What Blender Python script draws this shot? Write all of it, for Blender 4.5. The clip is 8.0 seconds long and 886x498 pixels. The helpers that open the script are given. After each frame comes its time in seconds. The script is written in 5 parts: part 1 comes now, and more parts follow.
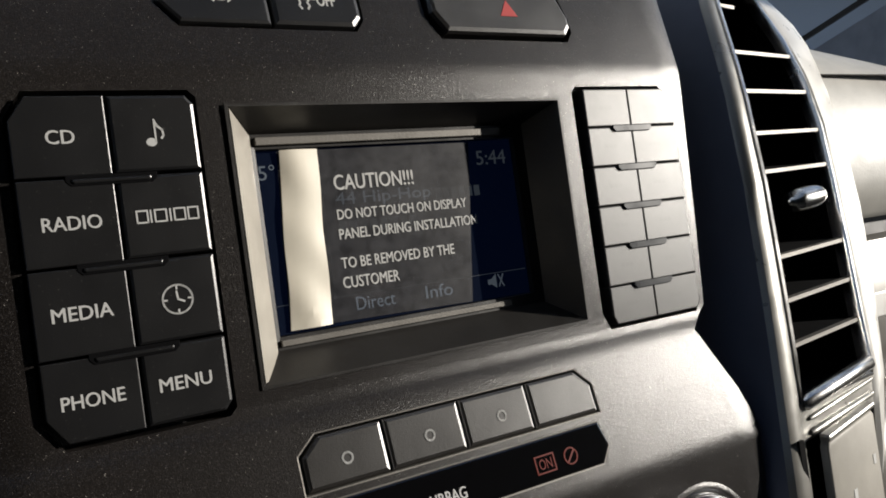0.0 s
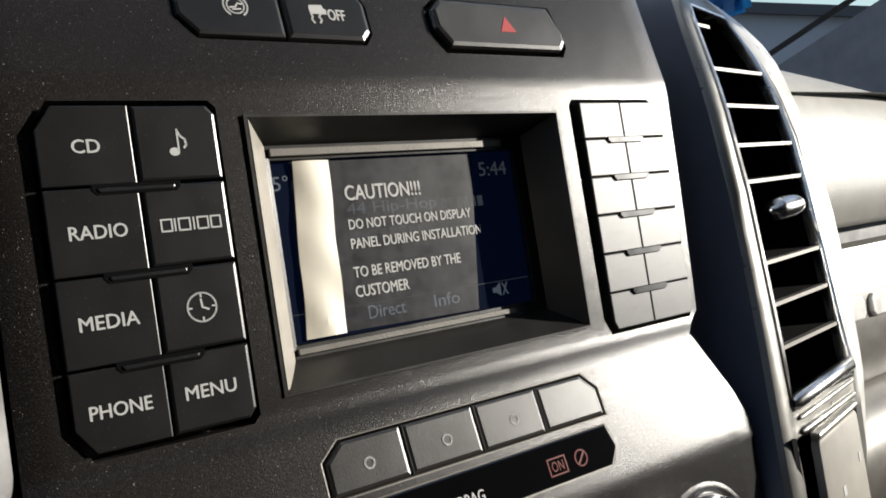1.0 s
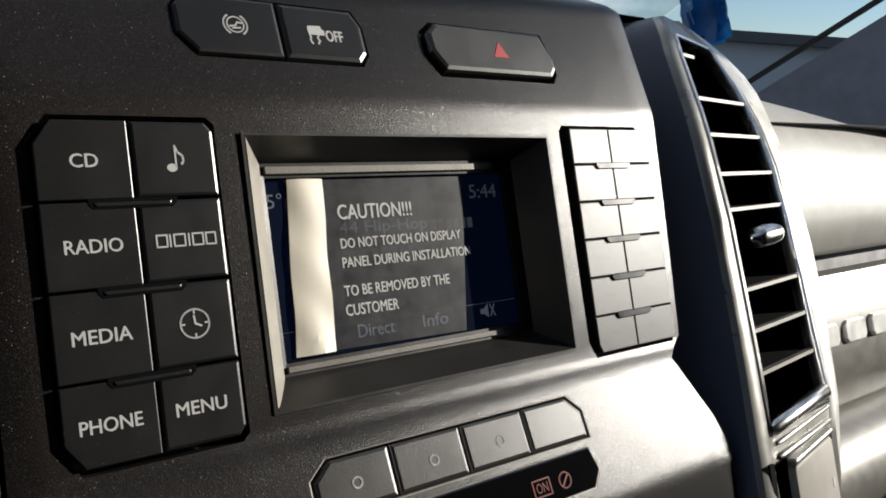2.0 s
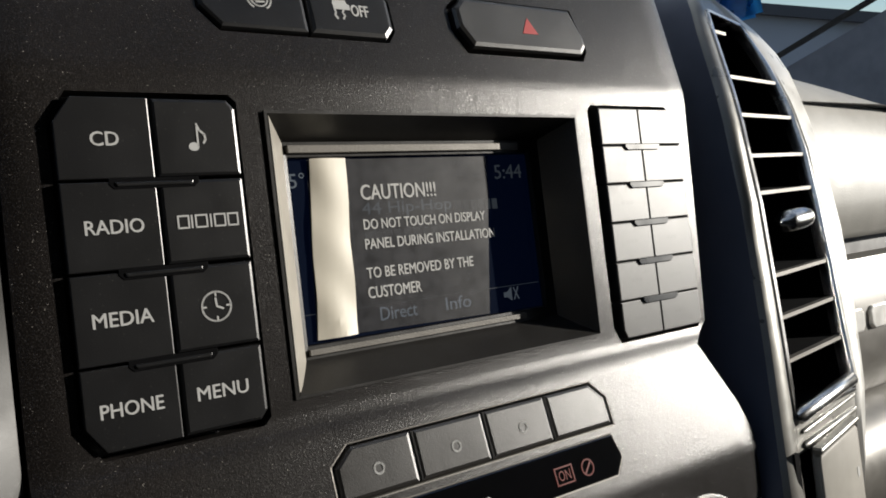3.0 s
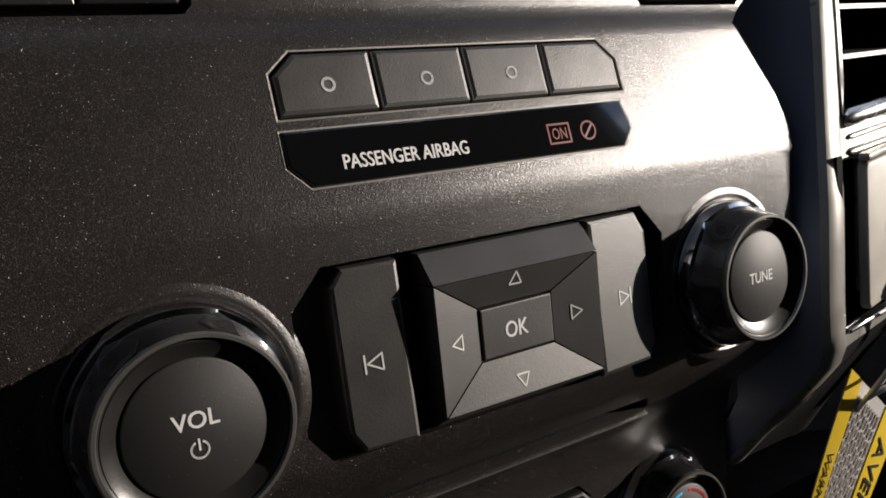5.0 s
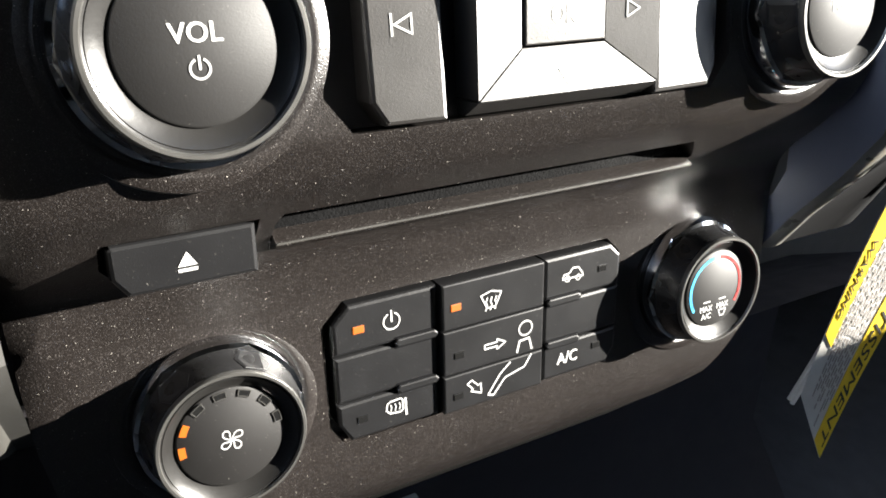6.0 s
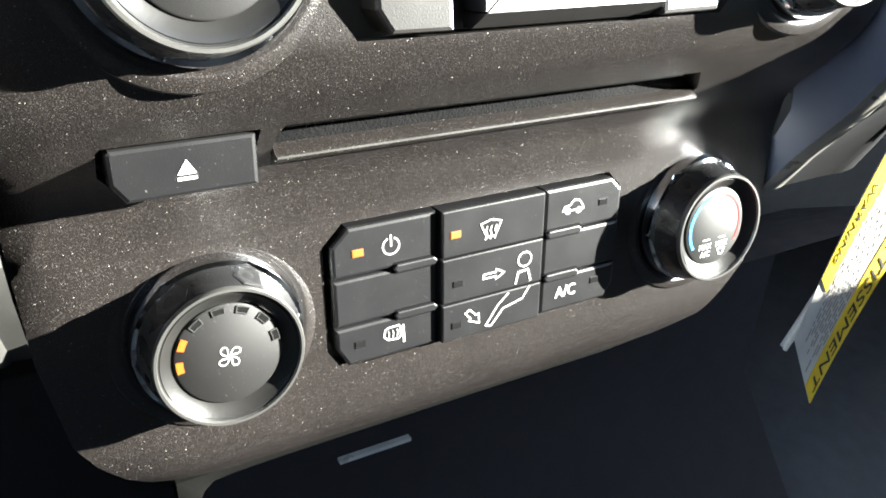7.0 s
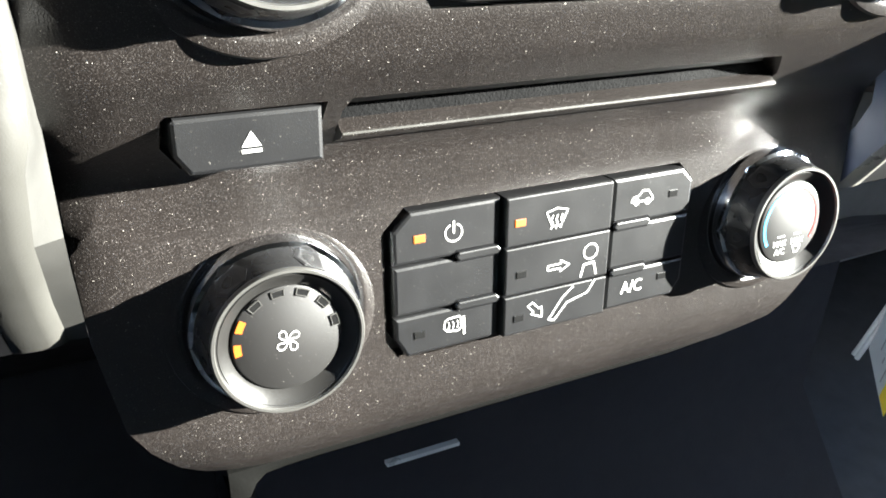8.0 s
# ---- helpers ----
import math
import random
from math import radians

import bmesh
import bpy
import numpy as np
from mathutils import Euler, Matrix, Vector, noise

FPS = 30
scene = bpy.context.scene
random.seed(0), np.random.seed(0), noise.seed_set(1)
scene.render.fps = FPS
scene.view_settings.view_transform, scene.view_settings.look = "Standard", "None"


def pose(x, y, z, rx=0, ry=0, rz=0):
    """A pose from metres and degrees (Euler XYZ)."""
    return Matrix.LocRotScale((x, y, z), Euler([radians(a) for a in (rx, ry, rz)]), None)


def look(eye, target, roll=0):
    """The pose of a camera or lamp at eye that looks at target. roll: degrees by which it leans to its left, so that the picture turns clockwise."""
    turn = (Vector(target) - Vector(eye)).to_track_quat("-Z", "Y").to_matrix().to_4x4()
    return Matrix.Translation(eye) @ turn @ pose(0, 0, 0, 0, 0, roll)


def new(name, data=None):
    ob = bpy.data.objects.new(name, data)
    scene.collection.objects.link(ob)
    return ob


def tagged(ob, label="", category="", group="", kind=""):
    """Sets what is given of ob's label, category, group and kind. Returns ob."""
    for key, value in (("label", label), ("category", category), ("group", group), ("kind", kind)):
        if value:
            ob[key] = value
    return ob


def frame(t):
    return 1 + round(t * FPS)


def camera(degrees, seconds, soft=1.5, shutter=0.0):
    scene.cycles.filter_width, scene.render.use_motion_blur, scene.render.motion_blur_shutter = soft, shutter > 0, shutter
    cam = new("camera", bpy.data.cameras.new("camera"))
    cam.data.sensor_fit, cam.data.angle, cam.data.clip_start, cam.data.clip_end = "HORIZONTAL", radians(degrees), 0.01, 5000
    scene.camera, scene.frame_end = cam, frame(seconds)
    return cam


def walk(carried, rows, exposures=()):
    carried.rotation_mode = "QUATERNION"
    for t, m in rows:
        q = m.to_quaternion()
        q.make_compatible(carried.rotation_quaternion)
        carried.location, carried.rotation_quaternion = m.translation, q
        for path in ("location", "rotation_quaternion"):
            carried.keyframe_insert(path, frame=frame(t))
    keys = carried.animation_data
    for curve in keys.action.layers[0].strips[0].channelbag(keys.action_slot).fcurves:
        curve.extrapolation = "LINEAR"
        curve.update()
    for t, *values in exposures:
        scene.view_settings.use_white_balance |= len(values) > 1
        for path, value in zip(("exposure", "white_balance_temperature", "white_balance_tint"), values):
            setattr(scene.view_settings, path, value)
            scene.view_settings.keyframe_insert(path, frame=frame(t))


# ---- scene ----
# Lengths of the dashboard are in millimetres of the panel's own frame: x to the passenger, y into the dash, z up along the panel.
cam = camera(59.49, 8.0, soft=1.8)
LEAN = 20.0
BASE = pose(0, 0, 1.0, -LEAN, 0, 0)
MM = 0.001
PATH = [
    (0, -118.89, -208.42, -12.05, -30.517, 0.538, -7.828),
    (0.2, -130.65, -199.63, -14.24, -31.511, 0.019, -8.058),
    (0.5, -135.87, -200.92, -14.84, -31.414, 1.024, -8.847),
    (1, -136.32, -202.98, -15.37, -33.977, 1.984, -8.877),
    (1.2, -140.51, -203.17, -15.98, -36.309, 3.526, -8.493),
    (2.3, -141.86, -201.66, -11.98, -35.589, 1.696, -6.890),
    (2.5, -142.26, -200.73, -11.28, -34.895, 0.612, -6.781),
    (3, -140.71, -196.63, -9.42, -34.607, 1.015, -6.679),
    (3.5, -137.07, -200.60, -11.43, -35.231, 5.103, -7.116),
    (4, -133.60, -204.97, -18.90, -35.955, 4.780, -6.724),
    (4.2, -128.53, -206.81, -28.90, -34.813, 2.319, -6.690),
    (4.5, -123.26, -193.02, -53.12, -33.728, -3.765, -6.914),
    (4.7, -120.90, -181.38, -62.68, -33.450, -6.970, -6.400),
    (5, -112.46, -173.79, -75.87, -30.620, -8.829, -5.997),
    (5.2, -110.06, -170.25, -85.45, -29.089, -10.783, -5.350),
    (6.3, -112.59, -163.14, -125.42, -27.995, -20.867, -1.719),
    (6.5, -113.33, -163.43, -126.81, -28.283, -21.111, -1.239),
    (7, -114.59, -163.91, -129.62, -28.477, -21.987, -1.028),
    (7.5, -116.58, -163.19, -132.10, -27.910, -22.479, -1.497),
    (8, -118.22, -156.28, -139.21, -25.380, -20.923, -1.190),
]


def eye_pose(x, y, z, yaw, pitch, roll):
    eye = Vector((x, y, z)) * MM
    a, b = radians(yaw), radians(pitch)
    ahead = Vector((-math.sin(a) * math.cos(b), math.cos(a) * math.cos(b), math.sin(b)))
    return BASE @ look(eye, eye + ahead, roll)


EXPOSURES = [(0.0, 0.45, 6500, 10), (0.5, 0.45, 6500, 10), (1.0, 0.78, 6450, 9), (2.5, 0.4, 6450, 9), (4.1, 0.37, 6500, 10), (4.6, 0.3, 6650, 13), (5.0, 0.83, 6750, 14), (5.2, 1.0, 6750, 14), (6.3, 4.0, 6250, 6), (7.0, 4.3, 6150, 4), (8.0, 4.45, 6150, 4)]
walk(cam, [(t, eye_pose(*row)) for t, *row in PATH], EXPOSURES)

# ---- light ----
SUN_FROM = (BASE.to_3x3() @ Vector((23, -12, 4.5))).normalized()
sun_data = bpy.data.lights.new("sun", "SUN")
sun_data.energy, sun_data.angle, sun_data.color = 5.0, radians(0.55), (1.0, 0.94, 0.85)
sun = new("sun", sun_data)
sun.matrix_world = look((3, -2, 4), Vector((3, -2, 4)) - SUN_FROM)
world = bpy.data.worlds.new("sky")
scene.world = world
world.use_nodes = True
wn, wl = world.node_tree.nodes, world.node_tree.links
sky = wn.new("ShaderNodeTexSky")
sky.sky_type, sky.sun_disc = "NISHITA", False
sky.dust_density, sky.ozone_density, sky.air_density = 0.3, 3.0, 0.9
sky.sun_elevation = math.asin(SUN_FROM.z)
sky.sun_rotation = math.atan2(SUN_FROM.x, SUN_FROM.y)
wn["Background"].inputs["Strength"].default_value = 0.075
haze = wn.new("ShaderNodeTexNoise")
haze.inputs["Scale"].default_value, haze.inputs["Detail"].default_value = 3.2, 6.0
stretch = wn.new("ShaderNodeMapping")
stretch.inputs["Scale"].default_value = (1.0, 1.0, 3.0)
wl.new(wn.new("ShaderNodeTexCoord").outputs["Generated"], stretch.inputs["Vector"])
wl.new(stretch.outputs["Vector"], haze.inputs["Vector"])
cover = wn.new("ShaderNodeMapRange")
cover.inputs["From Min"].default_value, cover.inputs["From Max"].default_value = 0.48, 0.64
cover.inputs["To Max"].default_value = 0.75
wl.new(haze.outputs["Fac"], cover.inputs["Value"])
cloud = wn.new("ShaderNodeMix")
cloud.data_type = "RGBA"
wl.new(cover.outputs["Result"], cloud.inputs[0])
wl.new(sky.outputs["Color"], cloud.inputs[6])
cloud.inputs[7].default_value = (13.5, 13.9, 14.6, 1)
wl.new(cloud.outputs[2], wn["Background"].inputs["Color"])


# ---- materials ----
def mat(name, color, rough=0.5, metal=0.0, grain=0.0, bump=0.0, var=0.12, fleck=0.0, dust=0.0, coat=0.0, glow=None, spec=0.5, alpha=1.0, through_light=0.0, patch=55, uneven=0.07):
    m = bpy.data.materials.new(name)
    m.use_nodes = True
    n, l = m.node_tree.nodes, m.node_tree.links
    p = n["Principled BSDF"]
    p.inputs["Roughness"].default_value, p.inputs["Metallic"].default_value = rough, metal
    p.inputs["Specular IOR Level"].default_value, p.inputs["Coat Weight"].default_value = spec, coat
    p.inputs["Alpha"].default_value = alpha
    p.inputs["Transmission Weight"].default_value = through_light
    p.inputs["Base Color"].default_value = (*color, 1)
    if glow:
        p.inputs["Emission Color"].default_value, p.inputs["Emission Strength"].default_value = (*glow[0], 1), glow[1]
    pos = n.new("ShaderNodeTexCoord").outputs["Object"]

    def noise_at(scale, detail=3.0):
        t = n.new("ShaderNodeTexNoise")
        t.inputs["Scale"].default_value, t.inputs["Detail"].default_value = scale, detail
        l.new(pos, t.inputs["Vector"])
        return t.outputs["Fac"]

    def ramp(src, lo, hi, a, b):
        r = n.new("ShaderNodeMapRange")
        for key, v in (("From Min", lo), ("From Max", hi), ("To Min", a), ("To Max", b)):
            r.inputs[key].default_value = v
        l.new(src, r.inputs["Value"])
        return r.outputs["Result"]

    def mixed(fac, a, b):
        x = n.new("ShaderNodeMix")
        x.data_type = "RGBA"
        l.new(fac, x.inputs["Factor"])
        for sock, v in (("A", a), ("B", b)):
            k = [s for s in x.inputs if s.name == sock and s.type == "RGBA"][0]
            if isinstance(v, tuple):
                k.default_value = (*v, 1)
            else:
                l.new(v, k)
        return [s for s in x.outputs if s.type == "RGBA"][0]

    if var:
        col = mixed(ramp(noise_at(patch, 4), 0.3, 0.7, 0, 1), tuple(c * (1 - var) for c in color), tuple(min(1, c * (1 + var)) for c in color))
        l.new(ramp(noise_at(90, 5), 0.25, 0.75, max(0.02, rough - uneven), min(1, rough + uneven)), p.inputs["Roughness"])
        if fleck:
            col = mixed(ramp(noise_at(3600, 1), 0.55, 0.70, 0, fleck), col, tuple(min(1, c * 4 + 0.02) for c in color))
            col = mixed(ramp(noise_at(3300, 2), 0.70, 0.73, 0, fleck), col, tuple(min(1, c * 9 + 0.13) for c in color))
        if dust:
            col = mixed(ramp(noise_at(2100, 2), 0.725, 0.755, 0, dust), col, (0.55, 0.52, 0.47))
        l.new(col, p.inputs["Base Color"])
    if bump:
        b = n.new("ShaderNodeBump")
        b.inputs["Strength"].default_value, b.inputs["Distance"].default_value = bump, 0.0003
        l.new(noise_at(grain, 2), b.inputs["Height"])
        l.new(b.outputs["Normal"], p.inputs["Normal"])
    return m


PAINT = mat("speckled bronze paint", (0.0078, 0.0064, 0.0058), 0.29, 0.0, 3000, 0.36, 0.14, 0.6, 0.7, spec=0.55, uneven=0.012)
BLACK = mat("black button plastic", (0.0065, 0.0065, 0.007), 0.34, 0, 3200, 0.10, 0.10, 0, 0.14, spec=0.62, uneven=0.03)
GREY_SHEEN_KEY = mat("warm grey sheen plastic", (0.012, 0.0105, 0.0092), 0.36, 0.0, 3000, 0.14, spec=1.0, uneven=0.03)
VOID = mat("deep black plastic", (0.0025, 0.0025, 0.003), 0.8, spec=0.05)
# BLACK made paler and shinier, so the sun's sheen is in this keypad.
SHEEN_KEY = mat("sunlit black button plastic", (0.014, 0.0135, 0.013), 0.44, 0, 3200, 0.10, 0.10, spec=1.0, uneven=0.03)
WELL = mat("dark well plastic", (0.008, 0.008, 0.009), 0.6)
GLOSS = mat("piano black plastic", (0.003, 0.003, 0.0035), 0.06, 0, 0, 0, 0.0, coat=1.0, spec=0.9)
CAP = mat("matte black cap plastic", (0.0075, 0.007, 0.0068), 0.58, 0, 3200, 0.08, 0.08, 0, 0.2, spec=0.36, uneven=0.02)
NAV_KEY = mat("warm grey key plastic", (0.012, 0.0105, 0.0094), 0.45, 0.0, 3000, 0.16, spec=0.72, uneven=0.03)
NOTCH = mat("slate notch plastic", (0.016, 0.018, 0.022), 0.30, 0, 0, 0, 0.05)
GRIP = mat("satin black grip plastic", (0.010, 0.010, 0.0105), 0.27, 0, 2600, 0.06, 0.05)
DARK_CHROME = mat("dark chrome", (0.60, 0.61, 0.63), 0.07, 1.0, 0, 0, 0.05)
CHROME = mat("satin chrome", (0.72, 0.71, 0.69), 0.22, 1.0, 0, 0, 0.05)
CONE = mat("dark satin metal", (0.013, 0.0125, 0.012), 0.32, 0.2, 1200, 0.05, 0.06, spec=0.35)
CLOCK_TEXT = mat("dim display characters", (0.05, 0.06, 0.07), 0.3, 0, 0, 0, 0.0, glow=((0.50, 0.60, 0.72), 0.06))
RIM = mat("brushed rim", (0.14, 0.137, 0.13), 0.35, 0.8, 1200, 0.05, 0.06)
DIM_INK = mat("faint key print", (0.0125, 0.012, 0.0117), 0.445, 0, 3200, 0.10, 0.0, spec=0.97)
SCREEN_DIM = mat("faint display characters", (0.012, 0.014, 0.018), 0.3, 0, 0, 0, 0.0, glow=((0.50, 0.60, 0.72), 0.03))
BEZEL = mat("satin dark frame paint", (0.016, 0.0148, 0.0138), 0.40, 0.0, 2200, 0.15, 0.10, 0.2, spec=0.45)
# Pale copy of the frame paint, for sunlight on the left inner wall.
LIT_CHEEK = mat("sunlit frame paint", (0.30, 0.28, 0.245), 0.45, 0.2, 1500, 0.25, 0.15)
STRIP = mat("speckled satin strip", (0.14, 0.132, 0.12), 0.5, 0.5, 1500, 0.3, 0.15)
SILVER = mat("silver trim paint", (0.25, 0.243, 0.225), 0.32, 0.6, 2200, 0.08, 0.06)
FLAP = mat("dull warm grey flap plastic", (0.27, 0.255, 0.225), 0.55, 0, 1500, 0.2, 0.12, spec=0.3)
# Left flank in the sun: one paint with the right flank, toned apart.
SUNLIT_FLANK = mat("sunlit flank paint", (0.032, 0.0312, 0.0292), 0.46, 0.0, 2400, 0.05, 0.2, spec=0.4)
# Left tower's silver darkened as shade; also a pale glint on the slot lip.
SHADE_GLINT_GREY = mat("grey for tower shade and lip glint", (0.034, 0.033, 0.030), 0.42, 0.1, 2200, 0.1, 0.08)
# SILVER brightened in the colour, as if sunlit, for shoulder, letters and strip.
LIT_SILVER = mat("brightened silver paint", (0.64, 0.63, 0.60), 0.32, 0.25, 2200, 0.08, 0.06)
FOOT = mat("dull grey foot plastic", (0.0026, 0.0026, 0.0024), 0.85, 0, 900, 0.2, 0.1, spec=0.04)
DASH_TRIM = mat("warm grey dash paint", (0.15, 0.142, 0.128), 0.42, 0.25, 1500, 0.12, 0.08)
# Right flank's silver paint, with its shade and sky blue in the colour.
SHADED_FLANK = mat("shaded flank paint", (0.068, 0.082, 0.125), 0.45, 0.0, 1500, 0.1, 0.06, spec=0.3)
WHITE_INK = mat("white ink", (0.42, 0.42, 0.41), 0.6, 0, 0, 0, 0.0)
RED_INK = mat("red ink", (0.36, 0.022, 0.02), 0.5, 0, 0, 0, 0.0)
RED_LAMP = mat("red lamp", (0.03, 0.003, 0.002), 0.3, 0, 0, 0, 0.0, glow=((1.0, 0.06, 0.01), 0.06))
BLUE_INK = mat("blue ink", (0.05, 0.42, 0.72), 0.5, 0, 0, 0, 0.0)
AMBER = mat("amber lamp", (0.16, 0.034, 0.0), 0.5, 0, 0, 0, 0.0, glow=((1.0, 0.22, 0.0), 0.06))
LED_OFF = mat("unlit lamp window", (0.006, 0.006, 0.006), 0.25, 0, 0, 0, 0.0)
SCREEN = mat("display glass", (0.004, 0.006, 0.012), 0.12, 0, 0, 0, 0.0, glow=((0.01, 0.03, 0.13), 0.03))
SCREEN_MID = mat("soft display characters", (0.03, 0.035, 0.04), 0.3, 0, 0, 0, 0.0, glow=((0.50, 0.60, 0.72), 0.17))
SCREEN_TEXT = mat("display characters", (0.05, 0.06, 0.07), 0.3, 0, 0, 0, 0.0, glow=((0.50, 0.60, 0.72), 0.36))
FILM = mat("grey protective film", (0.028, 0.028, 0.031), 0.40, 0, 160, 0.10, 0.75, alpha=0.5, patch=260)
PAPER = mat("cream paper", (0.62, 0.58, 0.49), 0.55, 0, 90, 0.2, 0.06)
PAD = mat("grey soft dash plastic", (0.36, 0.35, 0.325), 0.5, 0, 900, 0.3, 0.08)
DARK_PAD = mat("charcoal dash plastic", (0.035, 0.035, 0.04), 0.6, 0, 900, 0.4, 0.1)
LOWER = mat("black lower trim plastic", (0.015, 0.0132, 0.0152), 0.55, 0, 700, 0.3, 0.1, spec=0.35)
YELLOW = mat("yellow tag print", (0.80, 0.55, 0.03), 0.5, 0, 0, 0, 0.05)
TAG_WHITE = mat("white tag card", (0.55, 0.54, 0.51), 0.5, 0, 0, 0, 0.06)
PALE_INK = mat("grey print", (0.29, 0.265, 0.25), 0.6, 0, 0, 0, 0.0)
INK = mat("black ink", (0.02, 0.02, 0.02), 0.6, 0, 0, 0, 0.0)
CORD = mat("white cable rubber", (0.75, 0.73, 0.69), 0.45, 0, 0, 0, 0.04)
LINING = mat("grey cabin lining", (0.10, 0.098, 0.095), 0.9, 0, 500, 0.3)
SEATS = mat("dark seat cloth", (0.05, 0.05, 0.052), 0.95, 0, 900, 0.5)
BLUE = mat("blue translucent plastic", (0.04, 0.33, 1.0), 0.3, 0, 300, 0.4, 0.5, through_light=0.6)
GLASS = mat("windscreen glass", (0.93, 0.96, 0.95), 0.0, 0, 0, 0, 0.0, through_light=1.0)
GROUND = mat("worn asphalt", (0.09, 0.088, 0.085), 0.9, 0, 40, 0.5)
CLADDING = mat("slate grey metal cladding", (0.30, 0.33, 0.38), 0.6, 0.1, 8, 0.3)
ROOFING = mat("dark roofing", (0.05, 0.055, 0.065), 0.7)


# ---- building blocks ----
def thing(name, at, rx=0.0, label="", category="", group="", kind="", rz=0.0):
    ob = new(name)
    ob.empty_display_size = 0.01
    ob.matrix_world = BASE @ pose(at[0] * MM, at[1] * MM, at[2] * MM, rx, 0, rz)
    return tagged(ob, label, category, group, kind)


def part(name, bm, material, parent, label="", smooth=None):
    bmesh.ops.recalc_face_normals(bm, faces=bm.faces)
    bmesh.ops.scale(bm, vec=(MM, MM, MM), verts=bm.verts)
    if smooth:
        for fc in bm.faces:
            fc.smooth = True
        for e in bm.edges:
            if len(e.link_faces) == 2 and e.calc_face_angle(0) > radians(smooth):
                e.smooth = False
    me = bpy.data.meshes.new(name)
    bm.to_mesh(me)
    bm.free()
    me.materials.append(material)
    ob = new(name, me)
    if parent:
        ob.parent = parent
    else:
        ob.matrix_world = BASE
    if label:
        ob["label"] = label
    return ob


def inset(poly, d):
    out, k = [], len(poly)
    for i in range(k):
        p, q, r = Vector(poly[i - 1]), Vector(poly[i]), Vector(poly[(i + 1) % k])
        a, b = (q - p).normalized(), (r - q).normalized()
        na, nb = Vector((-a.y, a.x)), Vector((-b.y, b.x))
        m = (na + nb).normalized()
        out.append(tuple(q + m * d / max(0.3, m.dot(na))))
    return out


def chamfered(x0, x1, z0, z1, bl=(0, 0), br=(0, 0), tr=(0, 0), tl=(0, 0)):
    pts = []
    for (x, z), (cx, cz), (sx, sz), first in (((x0, z0), bl, (1, 1), "z"), ((x1, z0), br, (-1, 1), "x"), ((x1, z1), tr, (-1, -1), "z"), ((x0, z1), tl, (1, -1), "x")):
        if cx or cz:
            a, b = (x, z + sz * cz), (x + sx * cx, z)
            pts += [a, b] if first == "z" else [b, a]
        else:
            pts.append((x, z))
    return pts


def plate(bm, poly, front, back, bevel=0.6):
    rings = [(poly, back), (poly, front + bevel), (inset(poly, bevel * 0.3), front + bevel * 0.3), (inset(poly, bevel), front)]
    loops = [[bm.verts.new((x, y, z)) for x, z in pts] for pts, y in rings]
    k = len(poly)
    for a, b in zip(loops, loops[1:]):
        for i in range(k):
            bm.faces.new((a[i], a[(i + 1) % k], b[(i + 1) % k], b[i]))
    bm.faces.new(loops[-1])
    bm.faces.new(loops[0][::-1])
    return bm


def box(bm, x0, x1, y0, y1, z0, z1):
    v = [bm.verts.new((x, y, z)) for x in (x0, x1) for y in (y0, y1) for z in (z0, z1)]
    for f in ((0, 1, 3, 2), (4, 6, 7, 5), (0, 4, 5, 1), (2, 3, 7, 6), (0, 2, 6, 4), (1, 5, 7, 3)):
        bm.faces.new([v[i] for i in f])
    return bm


def lathe(bm, profile, n=72, x=0.0, z=0.0, cap=True, wave=None):
    rings = []
    for r, y in profile:
        rings.append([bm.verts.new((x + r * math.cos(2 * math.pi * i / n), y, z + r * math.sin(2 * math.pi * i / n))) for i in range(n)])
    for a, b in zip(rings, rings[1:]):
        for i in range(n):
            bm.faces.new((a[i], a[(i + 1) % n], b[(i + 1) % n], b[i]))
    if cap:
        bm.faces.new(rings[-1])
    return bm


def stroke(bm, pts, w, y, closed=False, thick=0.15):
    pts = [Vector(p) for p in pts]
    k = len(pts)
    for i in range(k if closed else k - 1):
        a, b = pts[i], pts[(i + 1) % k]
        d = (b - a).normalized() * w / 2
        s = Vector((-d.y, d.x))
        quad = [a - d * 0.8 - s, b + d * 0.8 - s, b + d * 0.8 + s, a - d * 0.8 + s]
        front = [bm.verts.new((q.x, y - thick, q.y)) for q in quad]
        back = [bm.verts.new((q.x, y, q.y)) for q in quad]
        bm.faces.new(front)
        for j in range(4):
            bm.faces.new((back[j], back[(j + 1) % 4], front[(j + 1) % 4], front[j]))
    return bm


def arc(cx, cz, r, a0, a1, n=20, rz=None):
    return [(cx + r * math.cos(radians(a0 + (a1 - a0) * i / n)), cz + (rz or r) * math.sin(radians(a0 + (a1 - a0) * i / n))) for i in range(n + 1)]


def flat(bm, poly, y, thick=0.15):
    front = [bm.verts.new((x, y - thick, z)) for x, z in poly]
    back = [bm.verts.new((x, y, z)) for x, z in poly]
    bm.faces.new(front)
    for j in range(len(poly)):
        bm.faces.new((back[j], back[(j + 1) % len(poly)], front[(j + 1) % len(poly)], front[j]))
    return bm


